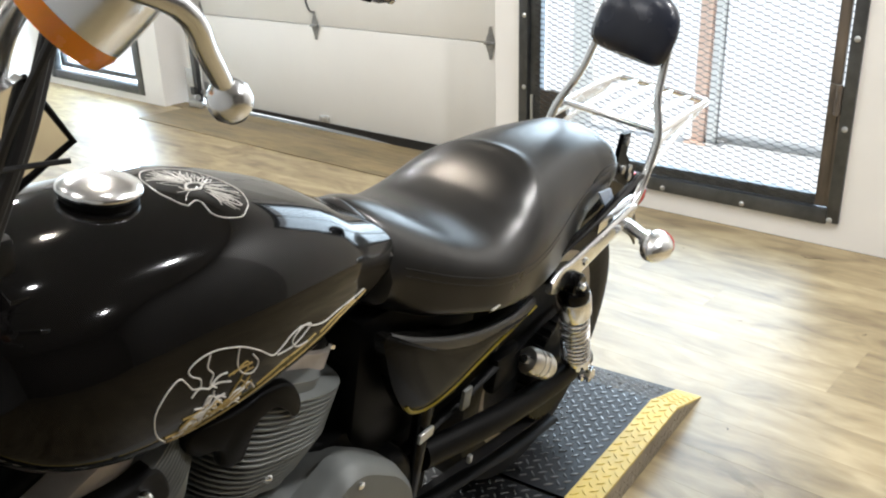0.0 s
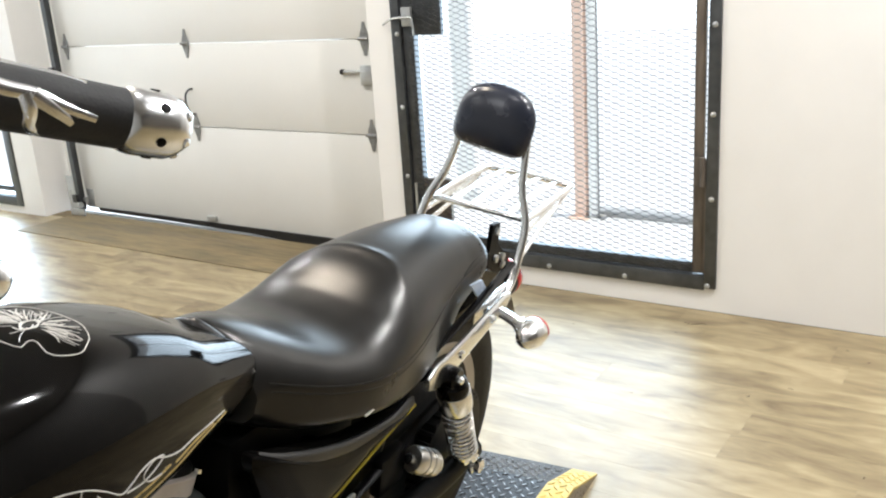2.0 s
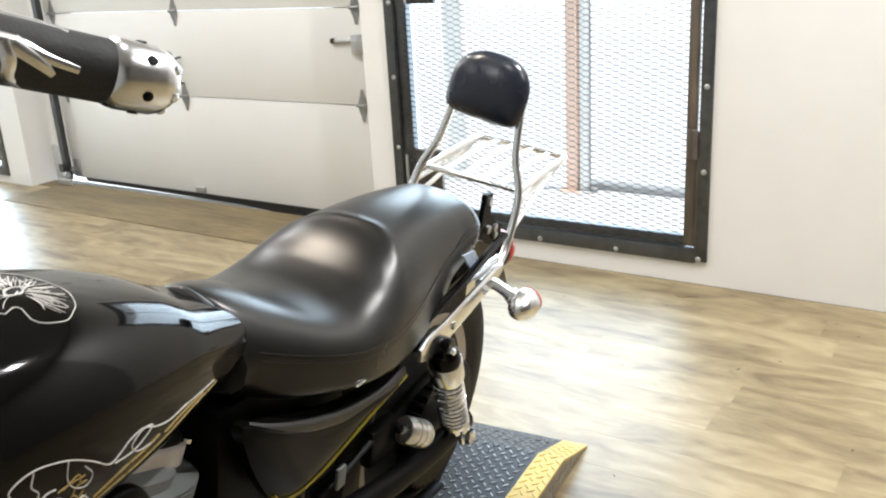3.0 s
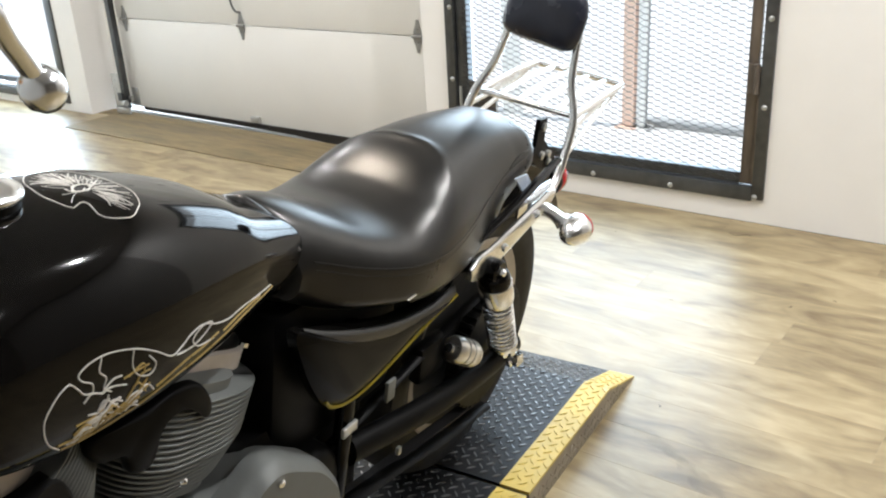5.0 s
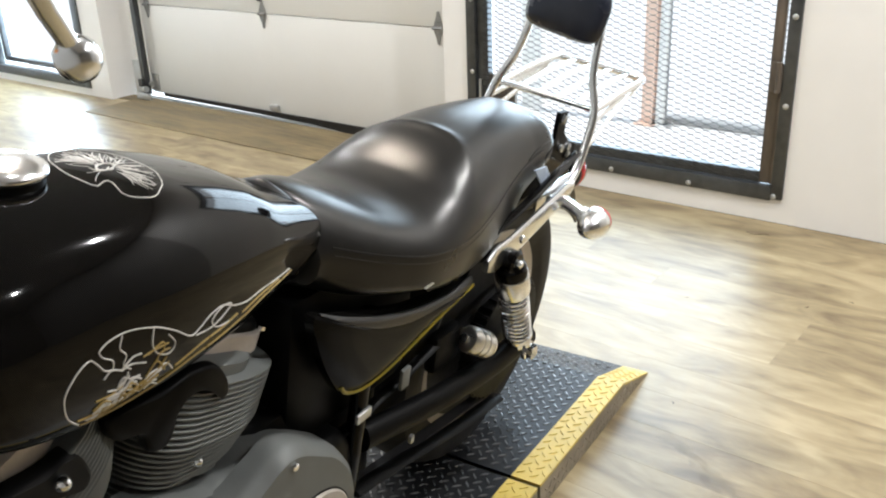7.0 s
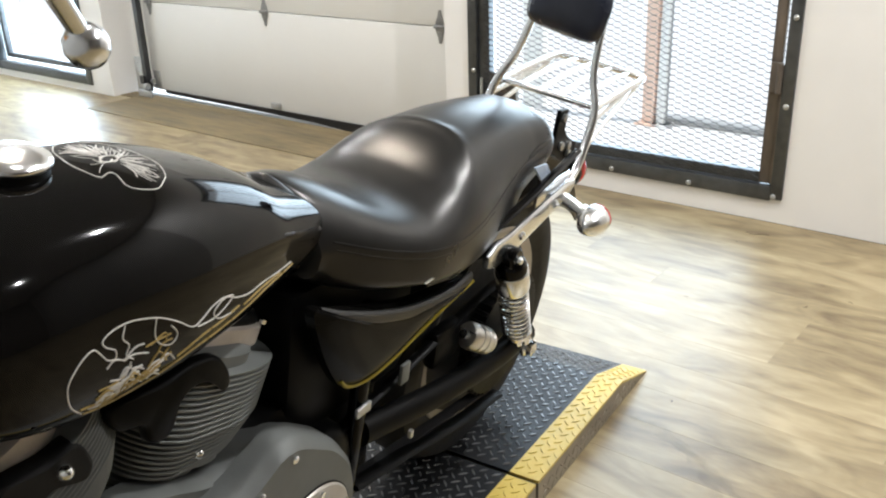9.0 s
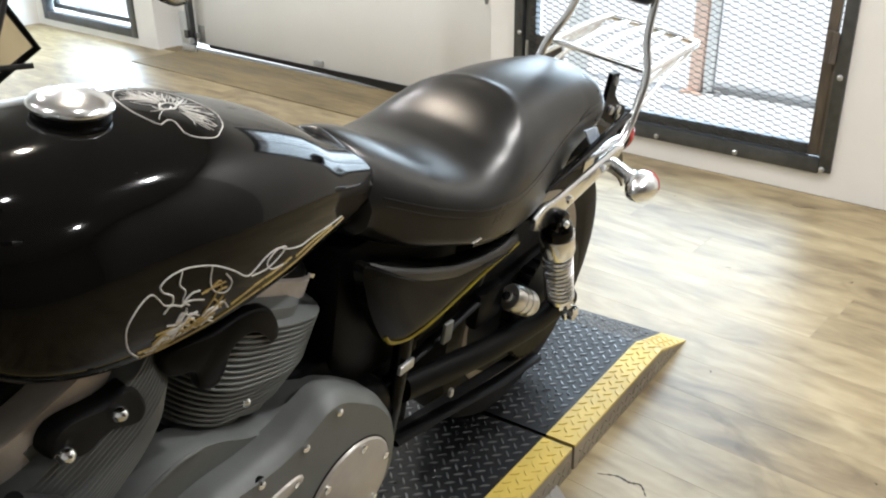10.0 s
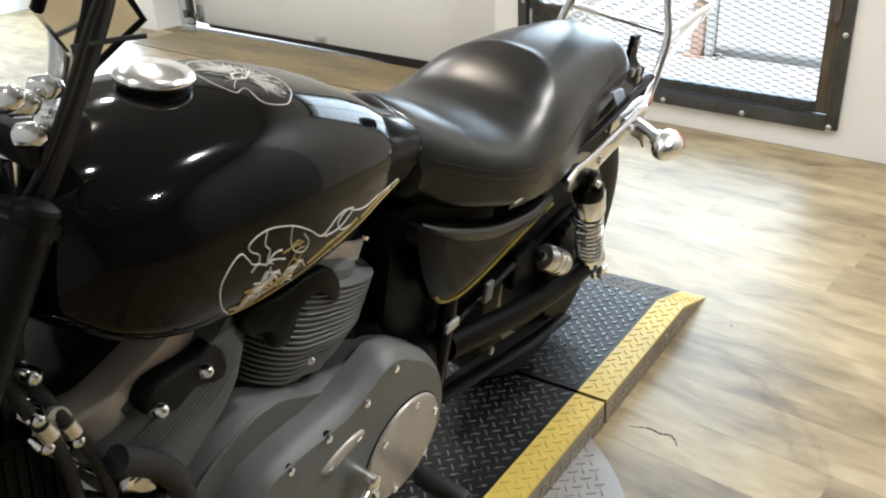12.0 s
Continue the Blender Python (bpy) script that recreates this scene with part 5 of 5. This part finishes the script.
derby = part("derby_cover", turned([(0.0955, 0.0), (0.0955, 0.007), (0.093, 0.010), (0.05, 0.0135), (0.001, 0.015)], DC, (0, 1, 0), 48), ALLOY_LT, primary, "round derby cover")
for k in range(6):
    a = radians(60 * k + 42)
    part("derby_bolt", turned([(0.007, 0.009), (0.007, 0.0145), (0.004, 0.0155), (0.001, 0.014)], DC + 0.083 * Vector((math.cos(a), 0, math.sin(a))), (0, 1, 0), 10), CHROME, derby)
for x, z in ((0.720, 0.486), (0.786, 0.464), (0.869, 0.457), (0.944, 0.455), (1.005, 0.434), (1.060, 0.365), (1.058, 0.30), (1.02, 0.225)):
    part("bolt_recess", turned([(0.0105, 0.015), (0.0105, 0.0275), (0.0095, 0.0280), (0.001, 0.0280)], (x, 0.122, z), (0, 1, 0), 16), SATIN, primary)
    part("cover_bolt", turned([(0.0065, 0.026), (0.0065, 0.033), (0.005, 0.0345), (0.001, 0.033)], (x, 0.122, z), (0, 1, 0), 10), CHROME, primary)
part("inspection_plate", plate(bmesh.new(), round_outline([(0.880, 0.402), (0.845, 0.416), (0.80, 0.420), (0.787, 0.408), (0.82, 0.396), (0.865, 0.389)], 4), 0.146, 0.157, 0.006), ALLOY_LT, primary)
for x, z in ((0.866, 0.401), (0.804, 0.411)):
    part("plate_screw", turned([(0.005, 0.0), (0.005, 0.004), (0.001, 0.005)], (x, 0.155, z), (0, 1, 0), 8), CHROME, primary)
part("sprocket_cover", plate(bmesh.new(), round_outline([(0.64, 0.40), (0.56, 0.42), (0.52, 0.36), (0.52, 0.29), (0.56, 0.24), (0.62, 0.24)], 4), 0.07, 0.12, 0.02), SATIN, bike)
# shift lever and pegs
lever = part("shift_lever", tubed([(0.80, 0.185, 0.335), (0.88, 0.195, 0.315), (0.97, 0.20, 0.30)], 0.008, 8, 3, 0.6), CHROME, bike)
part("shift_pivot", turned([(0.016, -0.02), (0.016, 0.03), (0.009, 0.036), (0.001, 0.037)], (0.80, 0.160, 0.335), (0, 1, 0), 14), CHROME, lever)
part("shift_peg", turned([(0.010, 0.0), (0.011, 0.004), (0.011, 0.055), (0.009, 0.06)], (0.97, 0.195, 0.30), (0, 1, 0), 12), RUBBER, lever)
part("shift_linkage", tubed([(0.80, 0.185, 0.335), (0.785, 0.187, 0.29), (0.77, 0.18, 0.25)], 0.006, 8, 3), CHROME, lever)
part("rider_peg", turned([(0.010, 0.0), (0.018, 0.01), (0.018, 0.10), (0.014, 0.108), (0.001, 0.11)], (0.64, 0.165, 0.215), (0.1, 1, 0.12), 16), RUBBER, bike, "rubber rider foot peg")
pa, pb = Vector((0.200, 0.130, 0.425)), Vector((0.150, 0.150, 0.395))
ppeg = part("passenger_peg", turned([(0.012, -0.006), (0.024, -0.002), (0.0275, 0.006), (0.0275, 0.018), (0.0255, 0.0195), (0.0255, 0.0225), (0.0275, 0.024), (0.0275, 0.034), (0.0255, 0.0355), (0.0255, 0.0385), (0.0275, 0.040), (0.0275, 0.050), (0.0255, 0.0515), (0.0255, 0.0545), (0.0265, 0.056), (0.023, 0.064), (0.012, 0.068)], pa, pb - pa, 28), SILVER, bike, "folded alloy passenger foot peg with grooves")
part("peg_bolt", turned([(0.010, 0.0), (0.010, 0.006), (0.002, 0.009)], pa - (pb - pa).normalized() * 0.006, pa - pb, 12), CHROME, ppeg)
part("peg_bracket", boxed(0.20, 0.29, 0.09, 0.118, 0.38, 0.46, 0.010), SATIN, ppeg)
stand = part("side_stand", tubed([(0.80, 0.10, 0.15), (0.78, 0.15, 0.10), (0.76, 0.20, 0.04)], 0.010, 10, 3), SATIN, bike)
part("stand_foot", boxed(-0.03, 0.03, -0.02, 0.02, 0.0, 0.006, 0.002, pose(0.75, 0.245, -0.049, 11, 0, 0)), SATIN, stand)
part("stand_leg", tubed([(0.76, 0.20, 0.04), (0.75, 0.242, -0.042)], 0.009, 10), SATIN, stand)
part("lug", boxed(0.372, 0.382, 0.134, 0.142, 0.295, 0.312, 0.002), GALV, bike, "bare steel lug on the frame")
part("lug", boxed(0.395, 0.420, 0.122, 0.130, 0.428, 0.470, 0.003), ALLOY, bike, "grey steel lug on the frame")
part("lug", boxed(0.505, 0.542, 0.124, 0.131, 0.432, 0.450, 0.002), GALV, bike, "bare steel lug on the frame")

# --- frame
for s in (1, -1):
    part("lower_rail", tubed([(0.50, 0.105 * s, 0.62), (0.52, 0.112 * s, 0.40), (0.55, 0.115 * s, 0.20), (0.65, 0.115 * s, 0.135), (0.95, 0.115 * s, 0.13), (1.13, 0.09 * s, 0.16), (1.235, 0.045 * s, 0.50), (1.25, 0.03 * s, 0.77)], 0.0155, 10, 5), BLACK, bike)
    part("upper_rail", tubed([(0.18, 0.13 * s, 0.60), (0.35, 0.115 * s, 0.645), (0.52, 0.10 * s, 0.70), (0.64, 0.05 * s, 0.725), (0.75, 0.0, 0.735)], 0.0145, 10, 5), BLACK, bike)
part("backbone", tubed([(0.62, 0, 0.72), (0.90, 0, 0.765), (1.22, 0, 0.83)], 0.025, 12, 4), BLACK, bike)
head_lo, head_hi = Vector((1.262, 0, 0.76)), Vector((1.197, 0, 0.885))
part("steering_head", turned([(0.032, -0.01), (0.032, 0.15)], head_lo, head_hi - head_lo, 20), BLACK, bike)

# --- front end
sax = (head_hi - head_lo).normalized()
STEER = Matrix.Translation(head_lo) @ Matrix.Rotation(radians(6), 4, sax) @ Matrix.Translation(-head_lo)


def S(x, y, z):
    return tuple(STEER @ Vector((x, y, z)))


fwd = Vector((sax.z, 0, -sax.x))
def along(h, f, y=0.0):
    p = head_lo + sax * h + fwd * f
    return S(p.x, y, p.z)


fork = part("front_fork", tubed([along(0.182, 0.045, 0.10), along(-0.62, 0.045, 0.10)], 0.0195, 14), FORKBLACK, bike, "black front fork")
part("fork_tube", tubed([along(0.182, 0.045, -0.10), along(-0.62, 0.045, -0.10)], 0.0195, 14), FORKBLACK, fork)
for y in (0.10, -0.10):
    part("fork_slider", tubed([along(-0.30, 0.045, y), along(-0.70, 0.045, y)], 0.027, 14), FORKBLACK, fork)
    part("fork_cap", turned([(0.0195, 0.0), (0.018, 0.004), (0.012, 0.007), (0.001, 0.008)], along(0.182, 0.045, y), STEER.to_3x3() @ sax, 12), FORKBLACK, fork)
for h in (0.165, -0.02):
    b = bmesh.new()
    rr = []
    for h2 in (h - 0.014, h + 0.014):
        rr.append([along(h2, f, y) for y, f in ((0.121, 0.03), (0.121, 0.062), (0.08, 0.076), (0, 0.055), (-0.08, 0.076), (-0.121, 0.062), (-0.121, 0.03), (-0.05, -0.02), (0, -0.035), (0.05, -0.02))])
    loft(b, rr)
    bmesh.ops.bevel(b, geom=list(b.edges), offset=0.009, segments=3, affect="EDGES")
    part("triple_clamp", b, FORKBLACK, fork)
fax = Vector(along(-0.685, 0.045))
lat = (STEER.to_3x3() @ Vector((0, 1, 0))).normalized()
fwheel = part("front_wheel", turned([(0.215, -0.030), (0.238, -0.036), (0.242, -0.034), (0.23, -0.02), (0.224, 0.0), (0.23, 0.02), (0.242, 0.034), (0.238, 0.036), (0.215, 0.030), (0.212, 0)], fax, lat, 48), ALLOY_LT, bike, "spoked front wheel")
part("tyre", turned([(0.238, -0.034), (0.262, -0.048), (0.290, -0.046), (0.310, -0.028), (0.317, 0.0), (0.310, 0.028), (0.290, 0.046), (0.262, 0.048), (0.238, 0.034)], fax, lat, 60), TYRE, fwheel)
part("hub", turned([(0.02, -0.09), (0.04, -0.08), (0.03, 0.0), (0.04, 0.08), (0.02, 0.09)], fax, lat, 20), CHROME, fwheel)
stx = (STEER.to_3x3() @ Vector((1, 0, 0))).normalized()
upv = Vector((0, 0, 1))
for k in range(13):
    a = 2 * math.pi * k / 13
    d = stx * math.cos(a) + upv * math.sin(a)
    part("spoke", tubed([fax + d * 0.03, fax + d * 0.218], 0.006, 6), ALLOY, fwheel)
ff = bmesh.new()
rings = []
for k in range(24):
    a = radians(25 + 140 * k / 23)
    d = -stx * math.cos(a) + upv * math.sin(a)
    ring = []
    for j in range(9):
        u = -1 + 2 * j / 8
        ring.append(fax + d * (0.335 + 0.02 * (1 - u * u) - (0.04 if abs(u) == 1 else 0)) + lat * 0.068 * u)
    ring += [p - d * 0.004 for p in reversed(ring)]
    rings.append(ring)
loft(ff, rings)
ffo = part("front_fender", ff, BLACK, bike, "black front fender with a gold pinstripe")
part("pinstripe", tubed([fax + (-stx * math.cos(radians(a)) + upv * math.sin(radians(a))) * 0.345 + lat * 0.052 for a in range(30, 165, 8)], 0.0028, 6), OLIVE, ffo)

reg = part("voltage_regulator", boxed(1.185, 1.275, -0.065, 0.070, 0.52, 0.685, 0.012), SATIN, bike, "black finned voltage regulator behind the fork")
for k in range(6):
    part("fin", boxed(1.195 + 0.0125 * k, 1.199 + 0.0125 * k, 0.069, 0.074, 0.54, 0.67, 0.001), SATIN, reg, smooth=False)
for way, clip in (([(1.232, 0.045, 0.775), (1.214, 0.085, 0.722), (1.205, 0.100, 0.690), (1.187, 0.102, 0.645), (1.176, 0.102, 0.600), (1.168, 0.100, 0.555), (1.160, 0.085, 0.470)], (1.205, 0.100, 0.690)), ([(1.262, 0.045, 0.815), (1.250, 0.082, 0.765), (1.238, 0.098, 0.725), (1.228, 0.102, 0.700), (1.217, 0.102, 0.660), (1.208, 0.100, 0.600), (1.200, 0.085, 0.520)], (1.230, 0.102, 0.705)), ([(1.200, 0.09, 0.585), (1.150, 0.112, 0.545), (1.105, 0.116, 0.530), (1.080, 0.112, 0.500)], (1.110, 0.116, 0.531))):
    hose = part("oil_hose", tubed(way, 0.0072, 12, 5), RUBBER, reg, "black rubber hose with a bright clamp")
    part("hose_clamp", turned([(0.0075, -0.008), (0.0092, -0.008), (0.0092, 0.008), (0.0075, 0.008)], clip, Vector(way[3]) - Vector(way[1]), 16), SILVER, hose)
for x, z, r in ((1.23, 0.725, 0.007), (1.219, 0.692, 0.009), (1.202, 0.633, 0.006), (1.163, 0.611, 0.006)):
    part("acorn_nut", turned([(r, -0.012), (r, 0.003), (r * 0.8, 0.008), (0.001, 0.012)], (x, 0.088, z), (0, 1, 0.2), 12), CHROME, reg)

# bright horn and bracket behind the fork, thick black hose below the front cylinder
hornb = part("horn", turned([(0.012, -0.03), (0.034, -0.022), (0.040, -0.004), (0.041, 0.006), (0.036, 0.010), (0.026, 0.008), (0.014, 0.012), (0.001, 0.013)], (1.124, 0.1, 0.538), (0.15, 1, 0.25), 28), CAPCHROME, bike, "dulled chrome horn beside the engine")
part("horn_bracket", plate(bmesh.new(), round_outline([(1.213 + dx, 0.691 + dz) for dx, dz in ((-0.016, -0.024), (0.012, -0.028), (0.018, 0.004), (0.006, 0.030), (-0.012, 0.018))], 4), 0.092, 0.097), GALV, hornb)
for x, y, z in [(1.237, 0.1, 0.726), (1.232, 0.1, 0.687), (1.201, 0.1, 0.672), (1.234, 0.1, 0.775)]:
    part("acorn_nut", turned([(0.009, -0.015), (0.009, 0.003), (0.007, 0.008), (0.001, 0.012)], (x, y, z), (0, 1, 0.2), 12), CHROME, hornb)
part("breather_hose", tubed([(1.176, 0.125, 0.641), (1.133, 0.125, 0.601), (1.105, 0.125, 0.558), (1.095, 0.125, 0.515)], 0.016, 14, 5), RUBBER, bike, "thick black breather hose")

# --- handlebar, grip, lever, mirror, signal, cables
G0, G1 = Vector((1.0811, 0.386, 1.2610)), Vector((1.1871, 0.342, 1.2910))
gd = (G1 - G0).normalized()
bars = part("handlebar", tubed([G1 - gd * 0.10, G1 + gd * 0.02, (1.205, 0.300, 1.300), (1.180, 0.235, 1.255), (1.158, 0.130, 1.175), (1.151, 0.088, 1.10), (1.151, 0.080, 1.04), (1.166, 0.068, 0.985), (1.194, 0.042, 0.955), (1.204, 0.0, 0.950), (1.22, -0.06, 0.968), (1.29, -0.13, 1.08), (1.37, -0.22, 1.23), (1.42, -0.30, 1.30), (1.395, -0.40, 1.30), (1.33, -0.50, 1.262)], 0.0128, 14, 6), CHROME_TUBE, bike, "tall chrome handlebar turned to the left")
grip = part("grip", turned([(0.0150, 0.012), (0.0166, 0.016), (0.0166, 0.105), (0.0182, 0.108), (0.0182, 0.116), (0.015, 0.118)], G0, gd, 28), RUBBER, bars, "black rubber grip with chrome bands")
part("grip_end", turned([(0.001, -0.0125), (0.0100, -0.0120), (0.0130, -0.0100), (0.0168, -0.0050), (0.0184, 0.000), (0.0186, 0.019), (0.0178, 0.024), (0.0160, 0.026)], G0, gd, 28), CHROME_TUBE, grip, "chrome grip end with small dark holes")
part("end_screw", turned([(0.0045, -0.0135), (0.0045, -0.0118), (0.001, -0.0116)], G0, gd, 12), SATIN, grip)
part("grip_band", turned([(0.0170, 0.103), (0.0200, 0.105), (0.0200, 0.113), (0.0170, 0.115)], G0, gd, 28), CHROME, grip)
gu = gd.cross(Vector((0, 0, 1))).normalized()
gv = gu.cross(gd)
for k in range(6):
    a = 2 * math.pi * (k + 0.3) / 6
    way = gu * math.cos(a) + gv * math.sin(a)
    part("end_hole", turned([(0.0028, -0.001), (0.0028, 0.0009), (0.001, 0.0010)], G0 + gd * 0.008 + way * 0.0182, way, 10), SATIN, grip)
    part("end_stud", turned([(0.0030, -0.001), (0.0028, 0.001), (0.0005, 0.0022)], G0 - gd * 0.0078 + way * 0.0146, way * 0.75 - gd * 0.66, 10), CHROME, grip)
for flame in (((0.108, -15), (0.090, -28), (0.074, -30), (0.060, -44), (0.044, -55)), ((0.076, -30), (0.064, -52), (0.055, -72)), ((0.080, -30), (0.076, -62), (0.074, -95), (0.066, -125)), ((0.108, 60), (0.085, 50), (0.060, 40), (0.048, 20))):
    way = []
    for h, ang in flame:
        way.append(G0 + gd * h + 0.0134 * (gu * math.cos(radians(125 - ang)) + gv * math.sin(radians(125 - ang))))
    part("flame_inlay", tubed(way, (0.0056, 0.0036), 10, 6, 1), CHROME_TUBE, grip)
part("grip_end", turned([(0.001, -0.022), (0.0165, -0.012), (0.0205, 0.008), (0.017, 0.018)], (1.33, -0.50, 1.262), (0.55, 0.8, 0.3), 20), CHROME, bars)
part("grip", turned([(0.0165, 0.012), (0.0185, 0.016), (0.0185, 0.116), (0.016, 0.118)], (1.33, -0.50, 1.262), (0.55, 0.8, 0.3), 20), RUBBER, bars)
sw = part("switch_housing", turned([(0.020, 0.122), (0.026, 0.126), (0.027, 0.150), (0.026, 0.168), (0.018, 0.172)], G0, gd, 20), SATIN, bars, "black switch housing with a chrome clamp")
part("switch_button", boxed(-0.006, 0.006, -0.004, 0.004, 0, 0.008, 0.002, Matrix.Translation(G0 + gd * 0.138 + gu * 0.02 + gv * 0.015)), CHROME, sw)
part("clamp_ring", turned([(0.021, 0.172), (0.028, 0.174), (0.028, 0.184), (0.021, 0.186)], G0, gd, 20), CHROME, sw)
part("lever_perch", boxed(-0.016, 0.016, -0.020, 0.030, -0.014, 0.014, 0.006, Matrix.Translation(G0 + gd * 0.155 - gu * 0.02 - gv * 0.012)), CHROME, bars)
piv = G0 + gd * 0.150 + Vector((0.040, 0.035, -0.010))
part("clutch_lever", tubed([piv, piv + Vector((0.02, 0.015, -0.010)), (1.236, 0.400, 1.262), (1.222, 0.402, 1.240), (1.211, 0.402, 1.222)], (0.0066, 0.0046), 12, 4, 1.2), CHROME_TUBE, bars, "polished clutch lever with a ball end")
part("lever_ball", turned([(0.001, -0.011), (0.006, -0.0095), (0.0098, -0.005), (0.0108, 0.0), (0.0098, 0.005), (0.006, 0.0095), (0.001, 0.011)], (1.208, 0.402, 1.216), (0.4, 0, 0.9), 16), CHROME_TUBE, bars)

clampb = part("bar_clamp", boxed(-0.032, 0.032, -0.030, 0.030, -0.018, 0.018, 0.008, Matrix.Translation((1.176, 0.072, 0.985))), FORKBLACK, bars, "black handlebar clamp with chrome nuts")
for x, y, z in [(1.202, 0.1, 1.027), (1.181, 0.1, 1.034), (1.213, 0.1, 1.034), (1.178, 0.1, 1.006), (1.199, 0.1, 0.999)]:
    part("acorn_nut", turned([(0.011, -0.012), (0.011, 0.002), (0.009, 0.008), (0.004, 0.013), (0.001, 0.014)], (x, y, z), (-0.3, 1, 0.35), 14), CHROME, clampb)
# front signal on a stalk below the perch
fs = Vector((1.234, 0.334, 1.247))
fax2 = Vector((-0.55, 0.42, 0.72))
sig = part("front_turn_signal", turned([(0.002, 0.066), (0.010, 0.063), (0.018, 0.053), (0.0235, 0.036), (0.0262, 0.014), (0.027, 0.0), (0.027, -0.006)], fs, fax2, 28), CHROME_TUBE, bars, "chrome turn signal with an amber lens")
part("lens", turned([(0.0265, -0.005), (0.027, -0.010), (0.025, -0.017), (0.013, -0.020), (0.001, -0.021)], fs, fax2, 28), AMBER, sig, "amber lens")
part("stalk", tubed([fs + Vector((0, 0, 0.02)), fs + Vector((0.01, -0.02, 0.05)), G0 + gd * 0.17], 0.008, 8, 3), CHROME, sig)
for pts, r in (([(1.195, 0.30, 1.285), (1.150, 0.22, 1.265), (1.112, 0.128, 1.186), (1.136, 0.121, 1.10), (1.157, 0.118, 1.05), (1.185, 0.10, 0.96), (1.21, 0.06, 0.85), (1.225, 0.04, 0.60)], 0.0065),
               ([(1.205, 0.30, 1.285), (1.158, 0.22, 1.262), (1.120, 0.135, 1.186), (1.143, 0.126, 1.10), (1.163, 0.122, 1.05), (1.19, 0.10, 0.96), (1.215, 0.06, 0.85)], 0.0055),
               ([(1.21, 0.31, 1.28), (1.178, 0.24, 1.22), (1.176, 0.165, 1.12), (1.185, 0.135, 1.05), (1.20, 0.09, 0.95), (1.24, 0.04, 0.86)], 0.0035),
               ([(1.36, -0.26, 1.28), (1.31, -0.12, 1.16), (1.26, -0.02, 1.02), (1.21, 0.04, 0.92), (1.14, 0.05, 0.80)], 0.005)):
    part("control_cable", tubed(pts, r, 8, 6), RUBBER, bars)
part("cable_tie", tubed([(1.125, 0.150, 1.078), (1.150, 0.138, 1.076), (1.178, 0.130, 1.075)], 0.0022, 6, 3), RUBBER, bars)
# square mirror held below the bar, its lower corner towards the tank
mc, ma, mb = Vector((1.101, 0.118, 1.077)), Vector((1.137, 0.118, 1.134)), Vector((1.158, 0.118, 1.046))
md = ma + mb - mc
out_n = Vector((0, 1, 0))
mir = part("mirror", loft(bmesh.new(), [[mc + out_n * h, ma + out_n * h, md + out_n * h, mb + out_n * h] for h in (-0.010, 0.0)]), CHROME, bars, "small square mirror in a black rim", smooth=False)
part("mirror_rim", tubed([ma, mc, mb], 0.0032, 8), SATIN, mir)
part("mirror_stem", tubed([md, (1.185, 0.14, 1.16)], 0.005, 8), SATIN, mir)
part("riser", tubed([(1.198, 0.045, 0.895), (1.198, 0.045, 0.962)], 0.019, 12), CHROME, bars)
part("riser", tubed([(1.222, -0.045, 0.895), (1.215, -0.045, 0.962)], 0.019, 12), CHROME, bars)
part("speedometer", turned([(0.03, -0.05), (0.046, -0.035), (0.049, 0.0), (0.051, 0.004), (0.048, 0.010), (0.001, 0.011)], (1.245, 0.01, 1.0), (-0.55, 0.1, 0.85), 32), CHROME, bars, "round chrome speedometer")
part("headlight", turned([(0.02, -0.11), (0.06, -0.09), (0.085, -0.04), (0.092, 0.0), (0.094, 0.012), (0.088, 0.018), (0.001, 0.03)], S(1.36, 0.0, 0.83), STEER.to_3x3() @ Vector((1, 0, -0.05)), 32), CHROME, bike, "chrome headlight shell")

# ------------------------------------------------------------------ floor of wood-look planks
floor = tagged(part("floor", boxed(WEST, EAST, SOUTH, WALL, -0.06, -0.005), JOINT, smooth=False), "light brown wood-look plank floor with a soft sheen", "floor", kind="structure")
PW, PL = 0.152, 1.22


def plank_mesh(length, width):
    b = boxed(0, length - 0.0003, 0, width - 0.0003, -0.006, 0.0)
    me = bpy.data.meshes.new("plank")
    top = [e for e in b.edges if all(v.co.z > -0.001 for v in e.verts)]
    bmesh.ops.bevel(b, geom=top, offset=0.0002, segments=1, affect="EDGES")
    bmesh.ops.recalc_face_normals(b, faces=b.faces)
    b.to_mesh(me)
    b.free()
    me.materials.append(PLANK)
    return me


whole = plank_mesh(PL, PW)
rnd = random.Random(21)
rows_n = int((WALL - SOUTH) / PW)
count = 0
rest = bmesh.new()
for r in range(rows_n + 1):
    y = WALL - 0.004 - (r + 1) * PW
    if y < SOUTH:
        break
    x = WEST - rnd.uniform(0, PL)
    while x < EAST:
        x0, x1 = max(x, WEST), min(x + PL, EAST)
        if x1 - x0 > 0.05:
            if y > -0.5 and x0 < 1.6 and count < 300:
                me = whole if x1 - x0 > PL - 0.001 else plank_mesh(x1 - x0, PW)
                o = new("plank", me)
                o.parent = floor
                o.matrix_basis = pose(x0, y, 0)
                count += 1
            else:
                box(rest, x0, x1 - 0.0006, y, y + PW - 0.0006, -0.006, 0.0)
        x += PL
far = part("far_planks", rest, PLANK, floor, smooth=False)
tagged(far, "further planks", kind="stuff")
